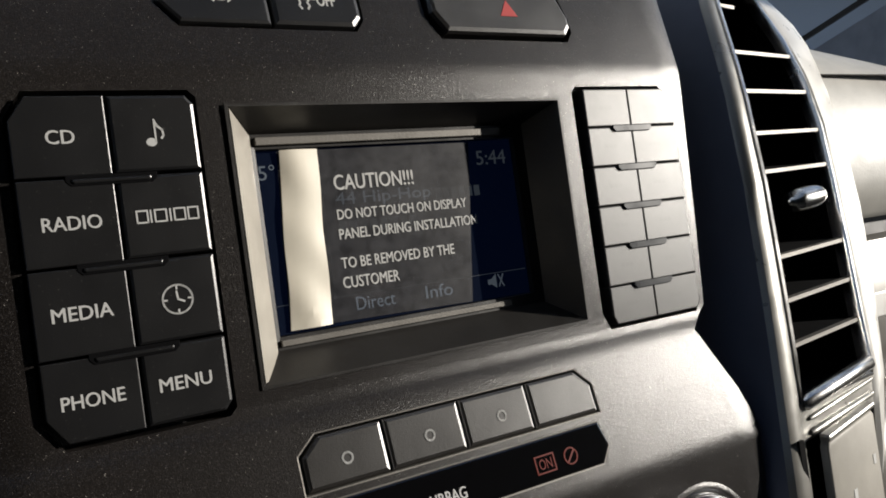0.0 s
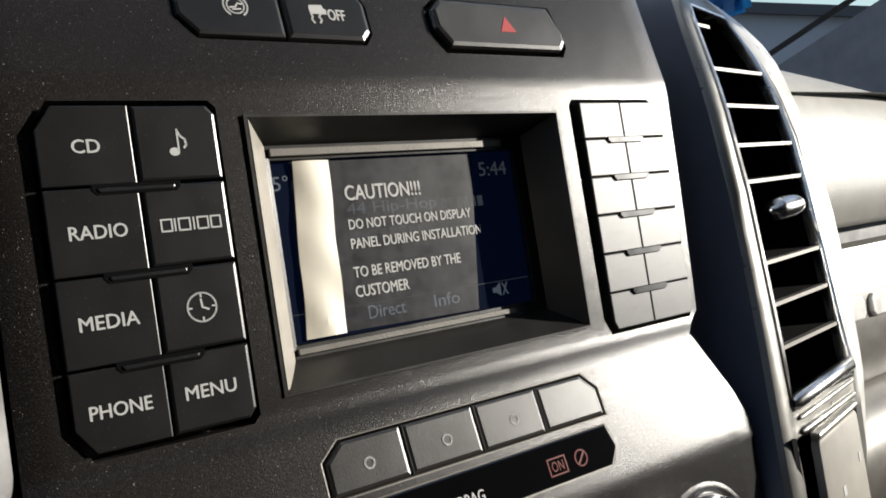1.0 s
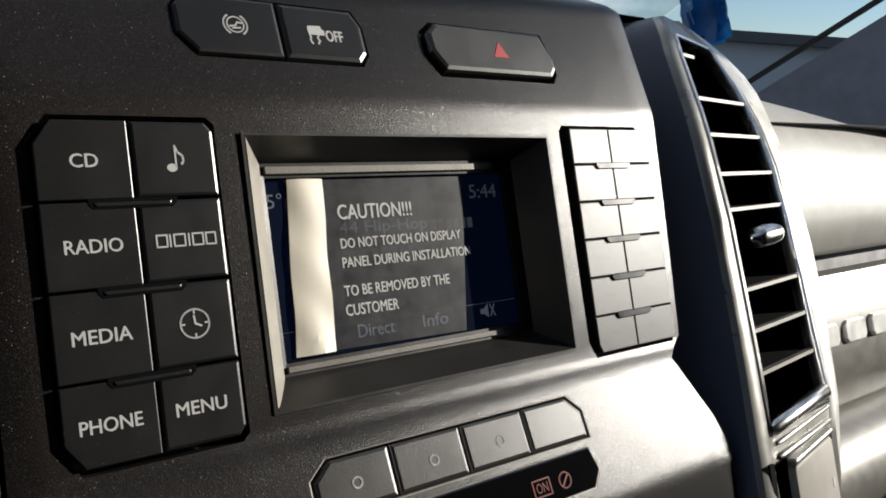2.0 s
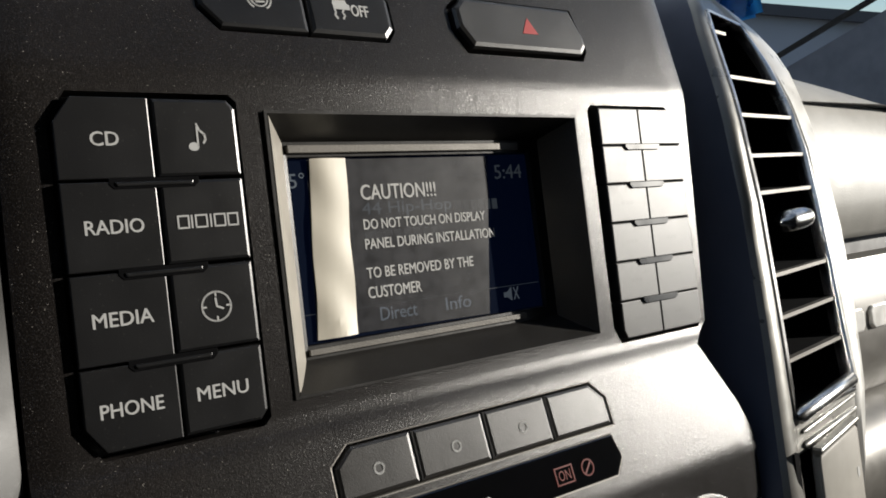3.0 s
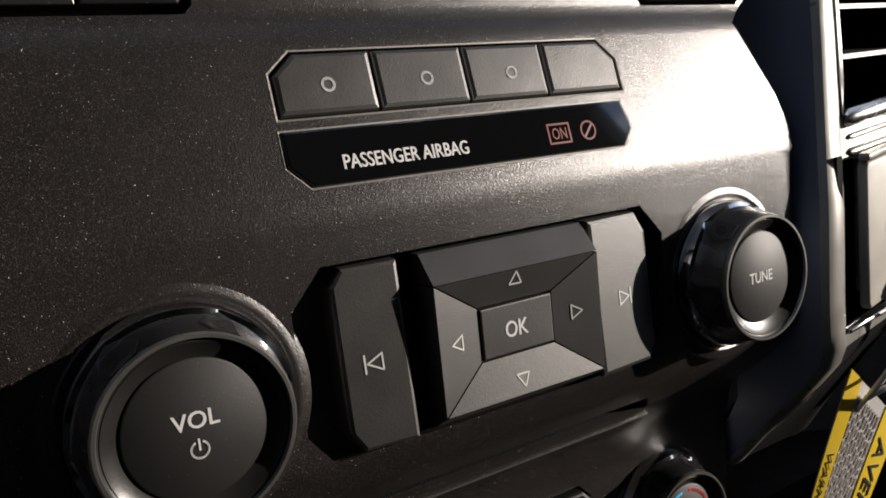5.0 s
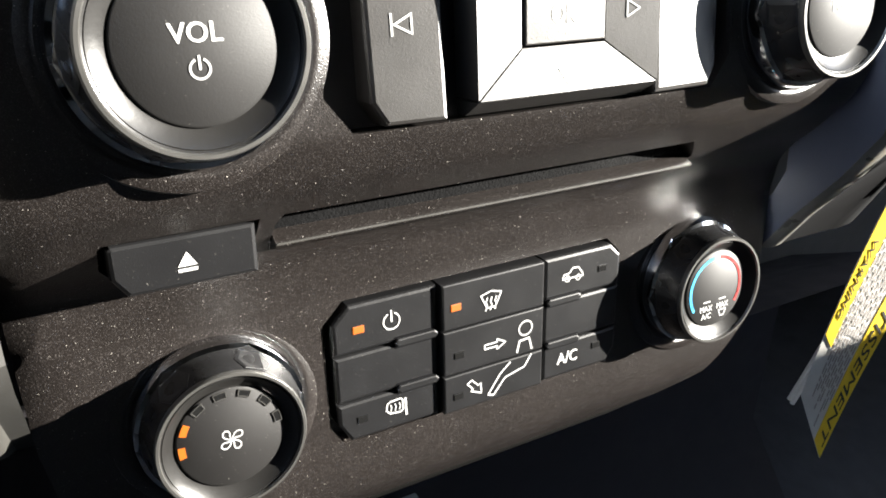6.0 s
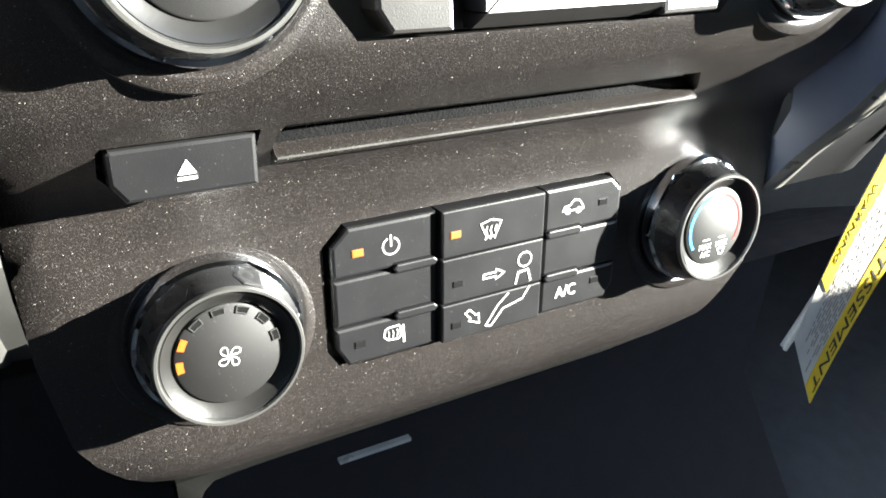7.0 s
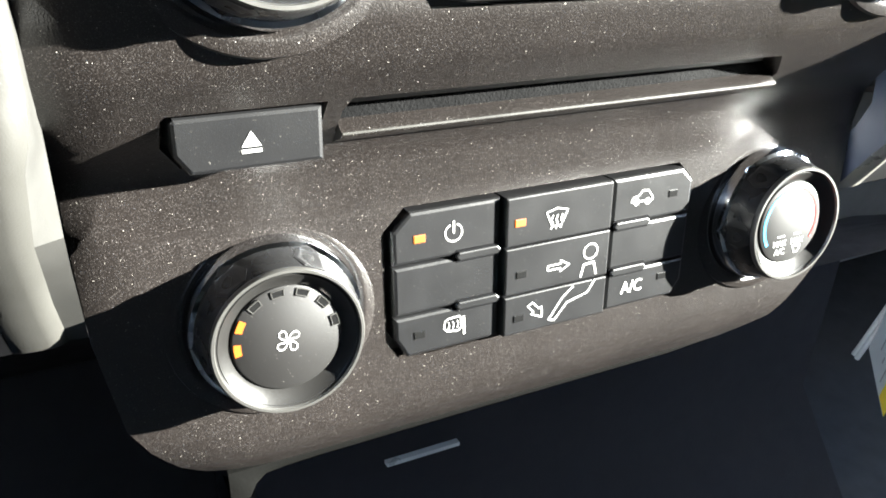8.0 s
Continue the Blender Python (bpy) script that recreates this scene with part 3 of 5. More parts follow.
# ---- blank switches and airbag lamp below the display ----
def lower_row():
    tilt = -14.2
    zc = -70.0
    y = surface(zc)
    row = thing("blank_switch_row", (0, y, zc), tilt, "row of four grey blank switches below the display", "switch")
    k = 1 / math.cos(radians(tilt))
    z0, z1 = (-70.1 - zc) * k, (-56 - zc) * k
    xs = [-52.3, -26.9, -1.1, 24.2, 50.3]
    for i in range(4):
        poly = chamfered(xs[i] + 0.35, xs[i + 1] - 0.35, z0, z1, tl=(5.5, 5) if i == 0 else (0, 0), tr=(5.5, 5.5) if i == 3 else (0, 0))
        b = key_with(row, poly, -0.8, 7, GREY_SHEEN_KEY, bevel=1.2)
        if i < 3:
            bm = bmesh.new()
            cx = (-39.3, -13.0, 12.8)[i]
            stroke(bm, arc(cx, (-63.6 - zc) * k, 1.45, 0, 360, 24), 0.6, -0.8)
            part("legend", bm, WHITE_INK, b)
    lamp = thing("airbag_indicator", (0, y, zc), tilt, "gloss black passenger airbag indicator strip", "indicator")
    poly = chamfered(-52.8, 50.2, (-86 - zc) * k, (-73.4 - zc) * k, bl=(5, 5), br=(4, 5), tr=(2, 7))
    strip = key_with(lamp, poly, -0.6, 6, GLOSS, "lens", bevel=0.5)
    letters("PASSENGER AIRBAG", -39.8, -5.9, (-82.9 - zc) * k, (-79.6 - zc) * k, -0.6, WHITE_INK, strip, bold=0.045)
    bm = bmesh.new()
    za, zb = (-83.2 - zc) * k, (-78.2 - zc) * k
    stroke(bm, [(20.2, za), (27.4, za), (27.4, zb), (20.2, zb)], 0.5, -0.6, True)
    stroke(bm, arc(34, (za + zb) / 2, 2.5, 0, 360, 24), 0.5, -0.6)
    stroke(bm, [(32.6, za + 1), (35.6, zb - 1)], 0.6, -0.6)
    part("lamp_symbol", bm, RED_LAMP, strip, "dim red lamp symbols")
    letters("ON", 21.4, 26.3, za + 1, zb - 1, -0.6, RED_LAMP, strip)


lower_row()


# ---- knobs ----
def knob(name, x, z, back, front, r, label, draw):
    k = thing(name, (x, back, z), 0, label, "knob")
    d = front - back
    body = part("grip", lathe(bmesh.new(), [(r * 1.17, 1.5), (r * 1.17, -0.6), (r * 1.13, d * 0.25), (r * 1.10, d * 0.3), (r * 1.06, d * 0.55), (r * 1.005, d * 0.82), (r * 0.985, d * 0.9)], 96, cap=False), GRIP, k, "satin black grip", smooth=40)
    part("collar", lathe(bmesh.new(), [(r * 1.46, 1.5), (r * 1.44, 0.35), (r * 1.40, 0.05), (r * 1.33, -0.35), (r * 1.29, -0.5), (r * 1.27, -0.45), (r * 1.24, 0.0), (r * 1.19, 0.7), (r * 1.17, 3)], 96, cap=False), PAINT, k, "speckled raised collar", smooth=40)
    part("rim", lathe(bmesh.new(), [(r * 0.99, d * 0.88), (r * 1.0, d * 0.95), (r * 0.98, d * 1.0), (r * 0.945, d * 1.0), (r * 0.93, d * 0.95)], 96, cap=False), RIM, k, "thin satin metal rim", smooth=40)
    part("dished_ring", lathe(bmesh.new(), [(r * 0.94, d * 0.955), (r * 0.91, d * 0.93), (r * 0.90, d * 0.94), (r * 0.73, d * 0.77), (r * 0.66, d * 0.77)], 96, cap=False), CONE, k, "dark satin metal dished ring", smooth=40)
    face = part("cap", lathe(bmesh.new(), [(r * 0.725, d * 0.74), (r * 0.72, d * 0.80), (r * 0.70, d * 0.82)], 96), CAP, k, smooth=40)
    for i in range(6):
        a = radians(30 + 60 * i + 95)
        bm = bmesh.new()
        wide = 0.24
        pts = []
        for u, f in ((-1.0, 0.62), (-0.6, 0.35), (0.6, 0.35), (1.0, 0.62), (0.6, 0.86), (-0.6, 0.86)):
            rr = r * (1.10 - 0.10 * (f - 0.3) / 0.55) + 0.12
            pts.append((rr * math.cos(a + wide * u), d * f, rr * math.sin(a + wide * u)))
        mid = sum((Vector(p) for p in pts), Vector()) / 6
        low = [bm.verts.new(Vector(p) * 0.97) for p in pts]
        vs = [bm.verts.new(Vector((p[0] * 1.004, p[1], p[2] * 1.004))) for p in pts]
        inn = [bm.verts.new(mid.lerp(Vector(p), 0.8) * 1.012) for p in pts]
        bm.faces.new(inn)
        for j in range(6):
            bm.faces.new((vs[j], vs[(j + 1) % 6], inn[(j + 1) % 6], inn[j]))
            bm.faces.new((low[j], low[(j + 1) % 6], vs[(j + 1) % 6], vs[j]))
        part("finger_facet", bm, BLACK, k)
    bm = bmesh.new()
    n = 144
    rings = []
    for q in range(4):
        ring = []
        for i in range(n):
            a = 2 * math.pi * i / n
            lobe = abs(math.sin(3 * (a - radians(125)))) ** 0.6
            rr, f = ((1.205, -0.02), (1.20, 0.10), (1.16, 0.22 + 0.09 * lobe), (1.10, 0.24 + 0.10 * lobe))[q]
            ring.append(bm.verts.new((r * rr * math.cos(a), d * f, r * rr * math.sin(a))))
        rings.append(ring)
    for a, b in zip(rings, rings[1:]):
        for i in range(n):
            bm.faces.new((a[i], a[(i + 1) % n], b[(i + 1) % n], b[i]))
    part("bright_band", bm, DARK_CHROME, k, "scalloped dark chrome band at the base", smooth=40)
    draw(face, d * 0.82, r)
    return k


def draw_volume(face, y, r):
    letters("VOL", -4.6, 4.4, 0.4, 3.8, y, WHITE_INK, face, bold=0.045)
    bm = bmesh.new()
    stroke(bm, arc(0, -4.0, 1.7, 120, 420, 24), 0.4, y)
    stroke(bm, [(0, -4), (0, -1.9)], 0.4, y)
    part("legend", bm, WHITE_INK, face)


def draw_tune(face, y, r):
    letters("TUNE", -5.2, 5.2, -1.6, 1.6, y, WHITE_INK, face, bold=0.045)


def draw_fan(face, y, r):
    bm = bmesh.new()
    for s in range(4):
        a = radians(90 * s - 26)
        pts = []
        for px, pz in ((0.1, 0.2), (-0.1, 1.2), (0.0, 2.2), (0.5, 3.0), (1.4, 3.3), (2.2, 2.9), (2.4, 2.0), (1.8, 1.3), (0.9, 1.0)):
            pts.append((0.85 * (px * math.cos(a) - pz * math.sin(a)), 0.85 * (px * math.sin(a) + pz * math.cos(a)) - 0.6))
        stroke(bm, pts, 0.26, y, True)
    part("legend", bm, WHITE_INK, face)
    for i in range(7):
        a = 182 - 28.4 * i
        seg = arc(0, 0, r * 0.69, a - 7, a + 7, 6) + arc(0, 0, r * 0.60, a + 7, a - 7, 6)
        lit = i < 2
        part("speed_light", flat(bmesh.new(), seg, y, 0.2), AMBER if lit else LED_OFF, face, "lit amber light" if lit else "unlit light window")
        if not lit:
            part("light_edge", stroke(bmesh.new(), seg, 0.22, y, True, 0.3), RIM, face, "thin pale edge of the light window")


def draw_temp(face, y, r):
    bm = bmesh.new()
    stroke(bm, arc(0, 0, r * 0.61, 212, 100, 24), 1.0, y)
    part("cold_arc", bm, BLUE_INK, face, "blue arc")
    bm = bmesh.new()
    stroke(bm, arc(0, 0, r * 0.61, 80, -32, 24), 1.0, y)
    part("warm_arc", bm, RED_INK, face, "red arc")
    letters("MAX", -6.6, -1.0, -7.6, -5.6, y, WHITE_INK, face, bold=0.04)
    letters("A/C", -5.8, -1.4, -10.4, -8.4, y, WHITE_INK, face, bold=0.04)
    letters("MAX", 1.2, 6.6, -7.6, -5.6, y, WHITE_INK, face, bold=0.04)
    bm = bmesh.new()
    stroke(bm, [(2.2, -8.4), (5.6, -8.4), (4.7, -10.6), (3.1, -10.6)], 0.35, y, True)
    stroke(bm, [(-5, -4.2), (-2.2, -4.2)], 0.4, y)
    stroke(bm, [(2.2, -4.2), (5, -4.2)], 0.4, y)
    part("legend", bm, WHITE_INK, face)


knob("volume_knob", -83.2, -128.3, -13, -27, 19.6, "black volume knob with a satin metal rim", draw_volume)
knob("tune_knob", 84.8, -129.8, -13, -28.4, 19.2, "black tuning knob with a satin metal rim", draw_tune)
knob("fan_knob", -81.3, -224.0, 20.6, 5.6, 18.6, "black fan speed knob with two amber lights lit", draw_fan)
knob("temperature_knob", 84, -222.6, 20.6, 5.6, 18.8, "black temperature knob with blue and red arcs", draw_temp)


# ---- navigation keys ----
def navigation():
    pad = thing("navigation_keypad", (0, -13, 0), 0, "grey arrow and OK keypad between the two upper knobs", "keypad")
    f = -3.2
    prev = key_with(pad, chamfered(-47.6, -30.6, -148.4, -104.8, bl=(3, 5), tl=(3, 4)), f, 9, NAV_KEY, bevel=1.0)
    nxt = key_with(pad, chamfered(27.6, 50.2, -148.4, -104.8, br=(3, 5), tr=(3.5, 6)), f, 9, NAV_KEY, bevel=1.3)
    for key, x, s in ((prev, -39.6, 1), (nxt, 38.8, -1)):
        bm = bmesh.new()
        stroke(bm, [(x - 2.4 * s, -130), (x - 2.4 * s, -125.8)], 0.45, f)
        stroke(bm, [(x - 1.8 * s, -127.9), (x + 2 * s, -125.9), (x + 2 * s, -129.9)], 0.4, f, True)
        part("legend", bm, WHITE_INK, key)
    # the two outer keys fall away from the crown of the pad and lean back a little
    for key, edge, way, fall, back in ((prev, -30.6, -1, 0.10, 1.1), (nxt, 27.6, 1, 0.07, 0)):
        for ob in [key] + list(key.children):
            for v in ob.data.vertices:
                v.co.y += ((v.co.x / MM - edge) * way * fall + (v.co.z / MM + 127) * 0.06 + back) * MM
    x0, x1, z0, z1 = -24.6, 26.9, -148.6, -105
    i0, i1, j0, j1 = -11.2, 12.0, -134.6, -120.8
    top, bot = -112.2, -145.2
    quads = {
        "up": ([(x0, top), (i0, j1), (i1, j1), (x1, top)], [(x0, z1), (x1, z1)]),
        "down": ([(x0, bot), (x1, bot), (i1, j0), (i0, j0)], [(x0, z0), (x1, z0)]),
        "left": ([(x0, bot), (i0, j0), (i0, j1), (x0, top)], None),
        "right": ([(i1, j0), (x1, bot), (x1, top), (i1, j1)], None),
    }
    for which, (poly, edge) in quads.items():
        bm = bmesh.new()
        inner = inset(poly, 0.22)
        depth = {p: (f if p in ((i0, j0), (i0, j1), (i1, j0), (i1, j1)) else f - 2.6) for p in poly}
        vs = [bm.verts.new((q[0], depth[p], q[1])) for p, q in zip(poly, inner)]
        bs = [bm.verts.new((q[0], 4, q[1])) for q in inner]
        bm.faces.new(vs)
        for i in range(4):
            bm.faces.new((bs[i], bs[(i + 1) % 4], vs[(i + 1) % 4], vs[i]))
        if edge:
            tz = edge[0][1]
            face_z = top if which == "up" else bot
            lip = [bm.verts.new((x, y, z)) for x, y, z in ((x0 + 0.2, f - 2.6, face_z), (x1 - 0.2, f - 2.6, face_z), (x1 - 0.2, 0.2, tz), (x0 + 0.2, 0.2, tz))]
            bm.faces.new(lip)
            lb = [bm.verts.new((v.co.x, 4, v.co.z)) for v in lip]
            for i in range(4):
                bm.faces.new((lb[i], lb[(i + 1) % 4], lip[(i + 1) % 4], lip[i]))
        key = part("arrow_button", bm, NAV_KEY, pad)
        cx, cz = {"up": (-0.1, -115.2), "down": (-0.1, -141), "left": (-18.2, -127.8), "right": (18.8, -127.6)}[which]
        a = {"up": 90, "down": 270, "left": 180, "right": 0}[which]
        tri = [(cx + 2.2 * math.cos(radians(a + d)), cz + 2.2 * math.sin(radians(a + d))) for d in (0, 120, 240)]
        bm = bmesh.new()
        stroke(bm, tri, 0.35, 0, True, 0.15)
        for v in bm.verts:
            far = {"up": (v.co.z - j1) / (top - j1), "down": (j0 - v.co.z) / (j0 - bot), "left": (i0 - v.co.x) / (i0 - x0), "right": (v.co.x - i1) / (x1 - i1)}[which]
            v.co.y += f - 2.6 * far
        part("legend", bm, WHITE_INK, key)
    ok = key_with(pad, chamfered(i0 + 0.4, i1 - 0.4, j0 + 0.4, j1 - 0.4), f - 0.6, 8, NAV_KEY, bevel=0.4)
    letters("OK", -3.8, 3.2, -129.9, -125.7, f - 0.6, WHITE_INK, ok, bold=0.045)


navigation()


# ---- disc slot and eject key ----
def disc_slot():
    slot = thing("disc_slot", (0, 0, 0), 0, "narrow disc slot with a ribbed lower lip", "disc slot")
    y = surface(-174) - 0.4
    bm = bmesh.new()
    sec = [(-179.4, surface(-179.4) + 0.3), (-177.2, y - 0.1), (-176.7, y - 0.5), (-176.1, y - 0.8), (-175.6, y - 0.5), (-175.3, y + 0.2), (-172.9, y + 2.5), (-172.9, y + 9), (-176.9, y + 9)]
    ends = [[bm.verts.new((x, yy, z)) for z, yy in sec] for x in (-65.6, 65.6)]
    for i in range(len(sec)):
        j = (i + 1) % len(sec)
        bm.faces.new((ends[0][i], ends[0][j], ends[1][j], ends[1][i]))
    for e in ends:
        bm.faces.new(e)
    part("lower_lip", bm, PAINT, slot, "dark painted lower lip", smooth=50)
    # paler bar on the lip's edge stands in for its glint
    bm = bmesh.new()
    box(bm, -65.4, 65.4, y - 1.0, y - 0.6, -176.4, -175.9)
    part("lip_edge", bm, SHADE_GLINT_GREY, slot, "thin pale line for the glint of the lip")
    bm = bmesh.new()
    box(bm, -66.4, 66.4, y + 2.2, y + 9, -173.4, -166.6)
    part("dust_felt", bm, mat("black felt", (0.0012, 0.0012, 0.0014), 0.95, 0, 1500, 1.0, spec=0.1), slot, "black felt dust lips")
    ej = thing("eject_button", (0, surface(-174) - 1, -174), 7, "black eject button with a white symbol", "button")
    key = key_with(ej, chamfered(-102, -71, -5.9, 6.3, bl=(3, 4.5), tl=(0.8, 0.8)), -4.6, 12, BLACK, "key", bevel=1.0)
    bm = bmesh.new()
    flat(bm, [(-88.4, -0.9), (-84.3, -0.9), (-86.3, 2.4)], -4.6)
    flat(bm, [(-88.4, -2.2), (-84.3, -2.2), (-84.3, -1.5), (-88.4, -1.5)], -4.6)
    part("legend", bm, WHITE_INK, key)


disc_slot()


# ---- climate keys ----
def climate():
    pad = thing("climate_keypad", (0, surface(-222), -222), 2.2, "black climate control keypad with white symbols and two amber lights", "keypad")
    f = -2.6
    STEP = (0.9, -0.9, 0.0)
    cols = [(-49.6, -17.5), (-16.6, 18.9), (19.8, 49.6)]
    zs = [20.8, 5.8, -9.2, -22.2]
    keys = {}
    for c, (x0, x1) in enumerate(cols):
        for r in range(3):
            kw = {}
            if c == 0 and r == 0:
                kw["tl"] = (5, 5)
            if c == 0 and r == 2:
                kw["bl"] = (3.5, 6)
            if c == 2 and r == 0:
                kw["tr"] = (4, 4)
            if c == 2 and r == 2:
                kw["br"] = (3.5, 5)
            keys[c, r] = key_with(pad, chamfered(x0, x1, zs[r + 1] + 0.25, zs[r] - 0.25, **kw), f + STEP[c], 8, BLACK, bevel=1.0 if c != 1 else 0.5)
    for c, x0, x1 in ((0, -31.5, -17.8), (2, 20.4, 33.6)):
        for z in zs[1:3]:
            bm = plate(bmesh.new(), chamfered(x0, x1, z - 1.2, z + 1.4, bl=(0.9, 1.0), br=(0.9, 1.0), tl=(0.9, 1.0), tr=(0.9, 1.0)), f + STEP[c] - 1.0, f + STEP[c] + 2, 0.5)
            part("tactile_bar", bm, BLACK, pad, "black raised ridge")
            bm = plate(bmesh.new(), chamfered(x0 - 0.7, x1 + 0.7, z - 1.8, z + 1.9, bl=(1.1, 1.2), br=(1.1, 1.2), tl=(1.1, 1.2), tr=(1.1, 1.2)), f + STEP[c] - 0.12, f + STEP[c] + 2, 0.05)
            part("ridge_recess", bm, VOID, pad, "dark gap round the ridge")
    for c, r, x, z, lit in ((0, 0, -42.0, 12.9, True), (1, 0, -12.3, 13.0, True), (1, 1, -11.4, -2.9, False), (1, 2, -11.8, -16.8, False), (0, 2, -42.4, -15.6, False), (2, 0, 42.2, 13.2, False), (2, 2, 41.2, -14.2, False)):
        bm = plate(bmesh.new(), chamfered(x - 1.65, x + 1.65, z - 1.1, z + 1.1), f + STEP[c] - 0.25, f + STEP[c] + 0.5, 0.15)
        part("light", bm, AMBER if lit else LED_OFF, keys[c, r], "lit amber light" if lit else "unlit light window")
    bm = bmesh.new()
    stroke(bm, arc(-32, 13.0, 2.5, 118, 422, 26), 0.45, f + 0.9)
    stroke(bm, [(-32, 13.0), (-32, 16.2)], 0.45, f + 0.9)
    part("legend", bm, WHITE_INK, keys[0, 0])
    bm = bmesh.new()
    stroke(bm, [(-3.9, 14.6), (-0.4, 15.5), (3.2, 14.6), (1.2, 10.2), (-1.8, 10.2)], 0.4, f - 0.9, True)
    for x in (-1.9, -0.3, 1.3):
        stroke(bm, [(x - 0.3, 9.5), (x + 0.2, 11.0), (x - 0.3, 12.2), (x + 0.2, 13.4)], 0.4, f - 0.9)
    part("legend", bm, WHITE_INK, keys[1, 0])
    bm = bmesh.new()
    stroke(bm, [(-2.6, -3.4), (1.8, -3.4), (1.8, -4.4), (4.8, -2.7), (1.8, -1), (1.8, -2), (-2.6, -2)], 0.42, f - 0.9, True)
    stroke(bm, arc(12.2, 0.0, 2.4, 0, 360, 22), 0.5, f - 0.9)
    stroke(bm, [(9.2, -7.6), (10, -4.0), (13.6, -3.7), (14.6, -7.6)], 0.6, f - 0.9)
    part("legend", bm, WHITE_INK, keys[1, 1])
    bm = bmesh.new()
    stroke(bm, [(-8.8, -13.6), (-6.8, -15.8), (-7.6, -16.4), (-3.8, -18), (-4, -14.6), (-5, -15), (-7.2, -12.6)], 0.42, f - 0.9, True)
    stroke(bm, [(6.6, -10.4), (3, -13.4), (-1.4, -19.6), (0.6, -20.2), (4.8, -15.2), (12, -13.4), (14.4, -9.8)], 0.5, f - 0.9)
    part("legend", bm, WHITE_INK, keys[1, 2])
    bm = bmesh.new()
    stroke(bm, [(-35, -15.4), (-34.6, -13.2), (-33.6, -12.7), (-30.2, -12.5), (-29.7, -13.2), (-29.6, -16.2), (-30.4, -17), (-33.8, -16.6)], 0.42, f + 0.9, True)
    stroke(bm, [(-28.8, -13), (-28.6, -18.4)], 0.6, f + 0.9)
    for x in (-33.6, -32.2, -30.8):
        stroke(bm, [(x, -16), (x + 0.3, -14.8), (x, -13.8)], 0.26, f + 0.9)
    part("legend", bm, WHITE_INK, keys[0, 2])
    bm = bmesh.new()
    stroke(bm, [(26.4, 12.6), (27, 14), (29, 14.3), (30.4, 15.8), (32.6, 15.6), (34.2, 13.4), (34.4, 12.4)], 0.45, f, True)
    stroke(bm, arc(28.4, 12.4, 0.9, 0, 360, 12), 0.4, f)
    stroke(bm, arc(32.6, 12.2, 0.9, 0, 360, 12), 0.4, f)
    part("legend", bm, WHITE_INK, keys[2, 0])
    letters("A/C", 25.4, 33.4, -17.4, -13.4, f, WHITE_INK, keys[2, 2], bold=0.045)


climate()


# ---- vent towers ----
FRONT = [(-222, 129.5, 25), (-208, 130.5, 14), (-189, 130.5, -4), (-172, 128.5, -18), (-165, 126.5, -21.5), (-150, 125.3, -22), (-118, 127.8, -21), (-87, 133.2, -17), (-57, 138.6, -13), (-31, 142.6, -9.3), (0, 148, -4.4), (15, 151, -0.8), (37, 156.4, 5), (53, 161, 10.5), (84, 172, 24), (97, 179.5, 31), (106, 187, 38), (112, 195, 45), (117, 207, 53)]
RIGHT = [(-222, 170, 26), (-166, 186, -10), (-120, 196, -12), (-83, 206.5, -8), (-60, 211, -3.6), (-31, 216.5, 1.6), (0, 223, 8), (26, 230, 15), (50, 234.5, 23), (75, 236, 33.5), (97, 232.5, 43.5), (117, 225, 56)]
FAR = [(-222, 185, 28), (-166, 196, -4), (-120, 203, -10), (-86, 215, -7.5), (-43, 229.5, 0.5), (-10, 240, 8), (20, 250, 18), (45, 259, 28), (70, 263, 37), (90, 261, 46), (106, 247, 53.5), (112, 238, 55.5), (117, 230, 58.5)]


def along(curve, z):
    zs = [p[0] for p in curve]
    return float(np.interp(z, zs, [p[1] for p in curve])), float(np.interp(z, zs, [p[2] for p in curve]))


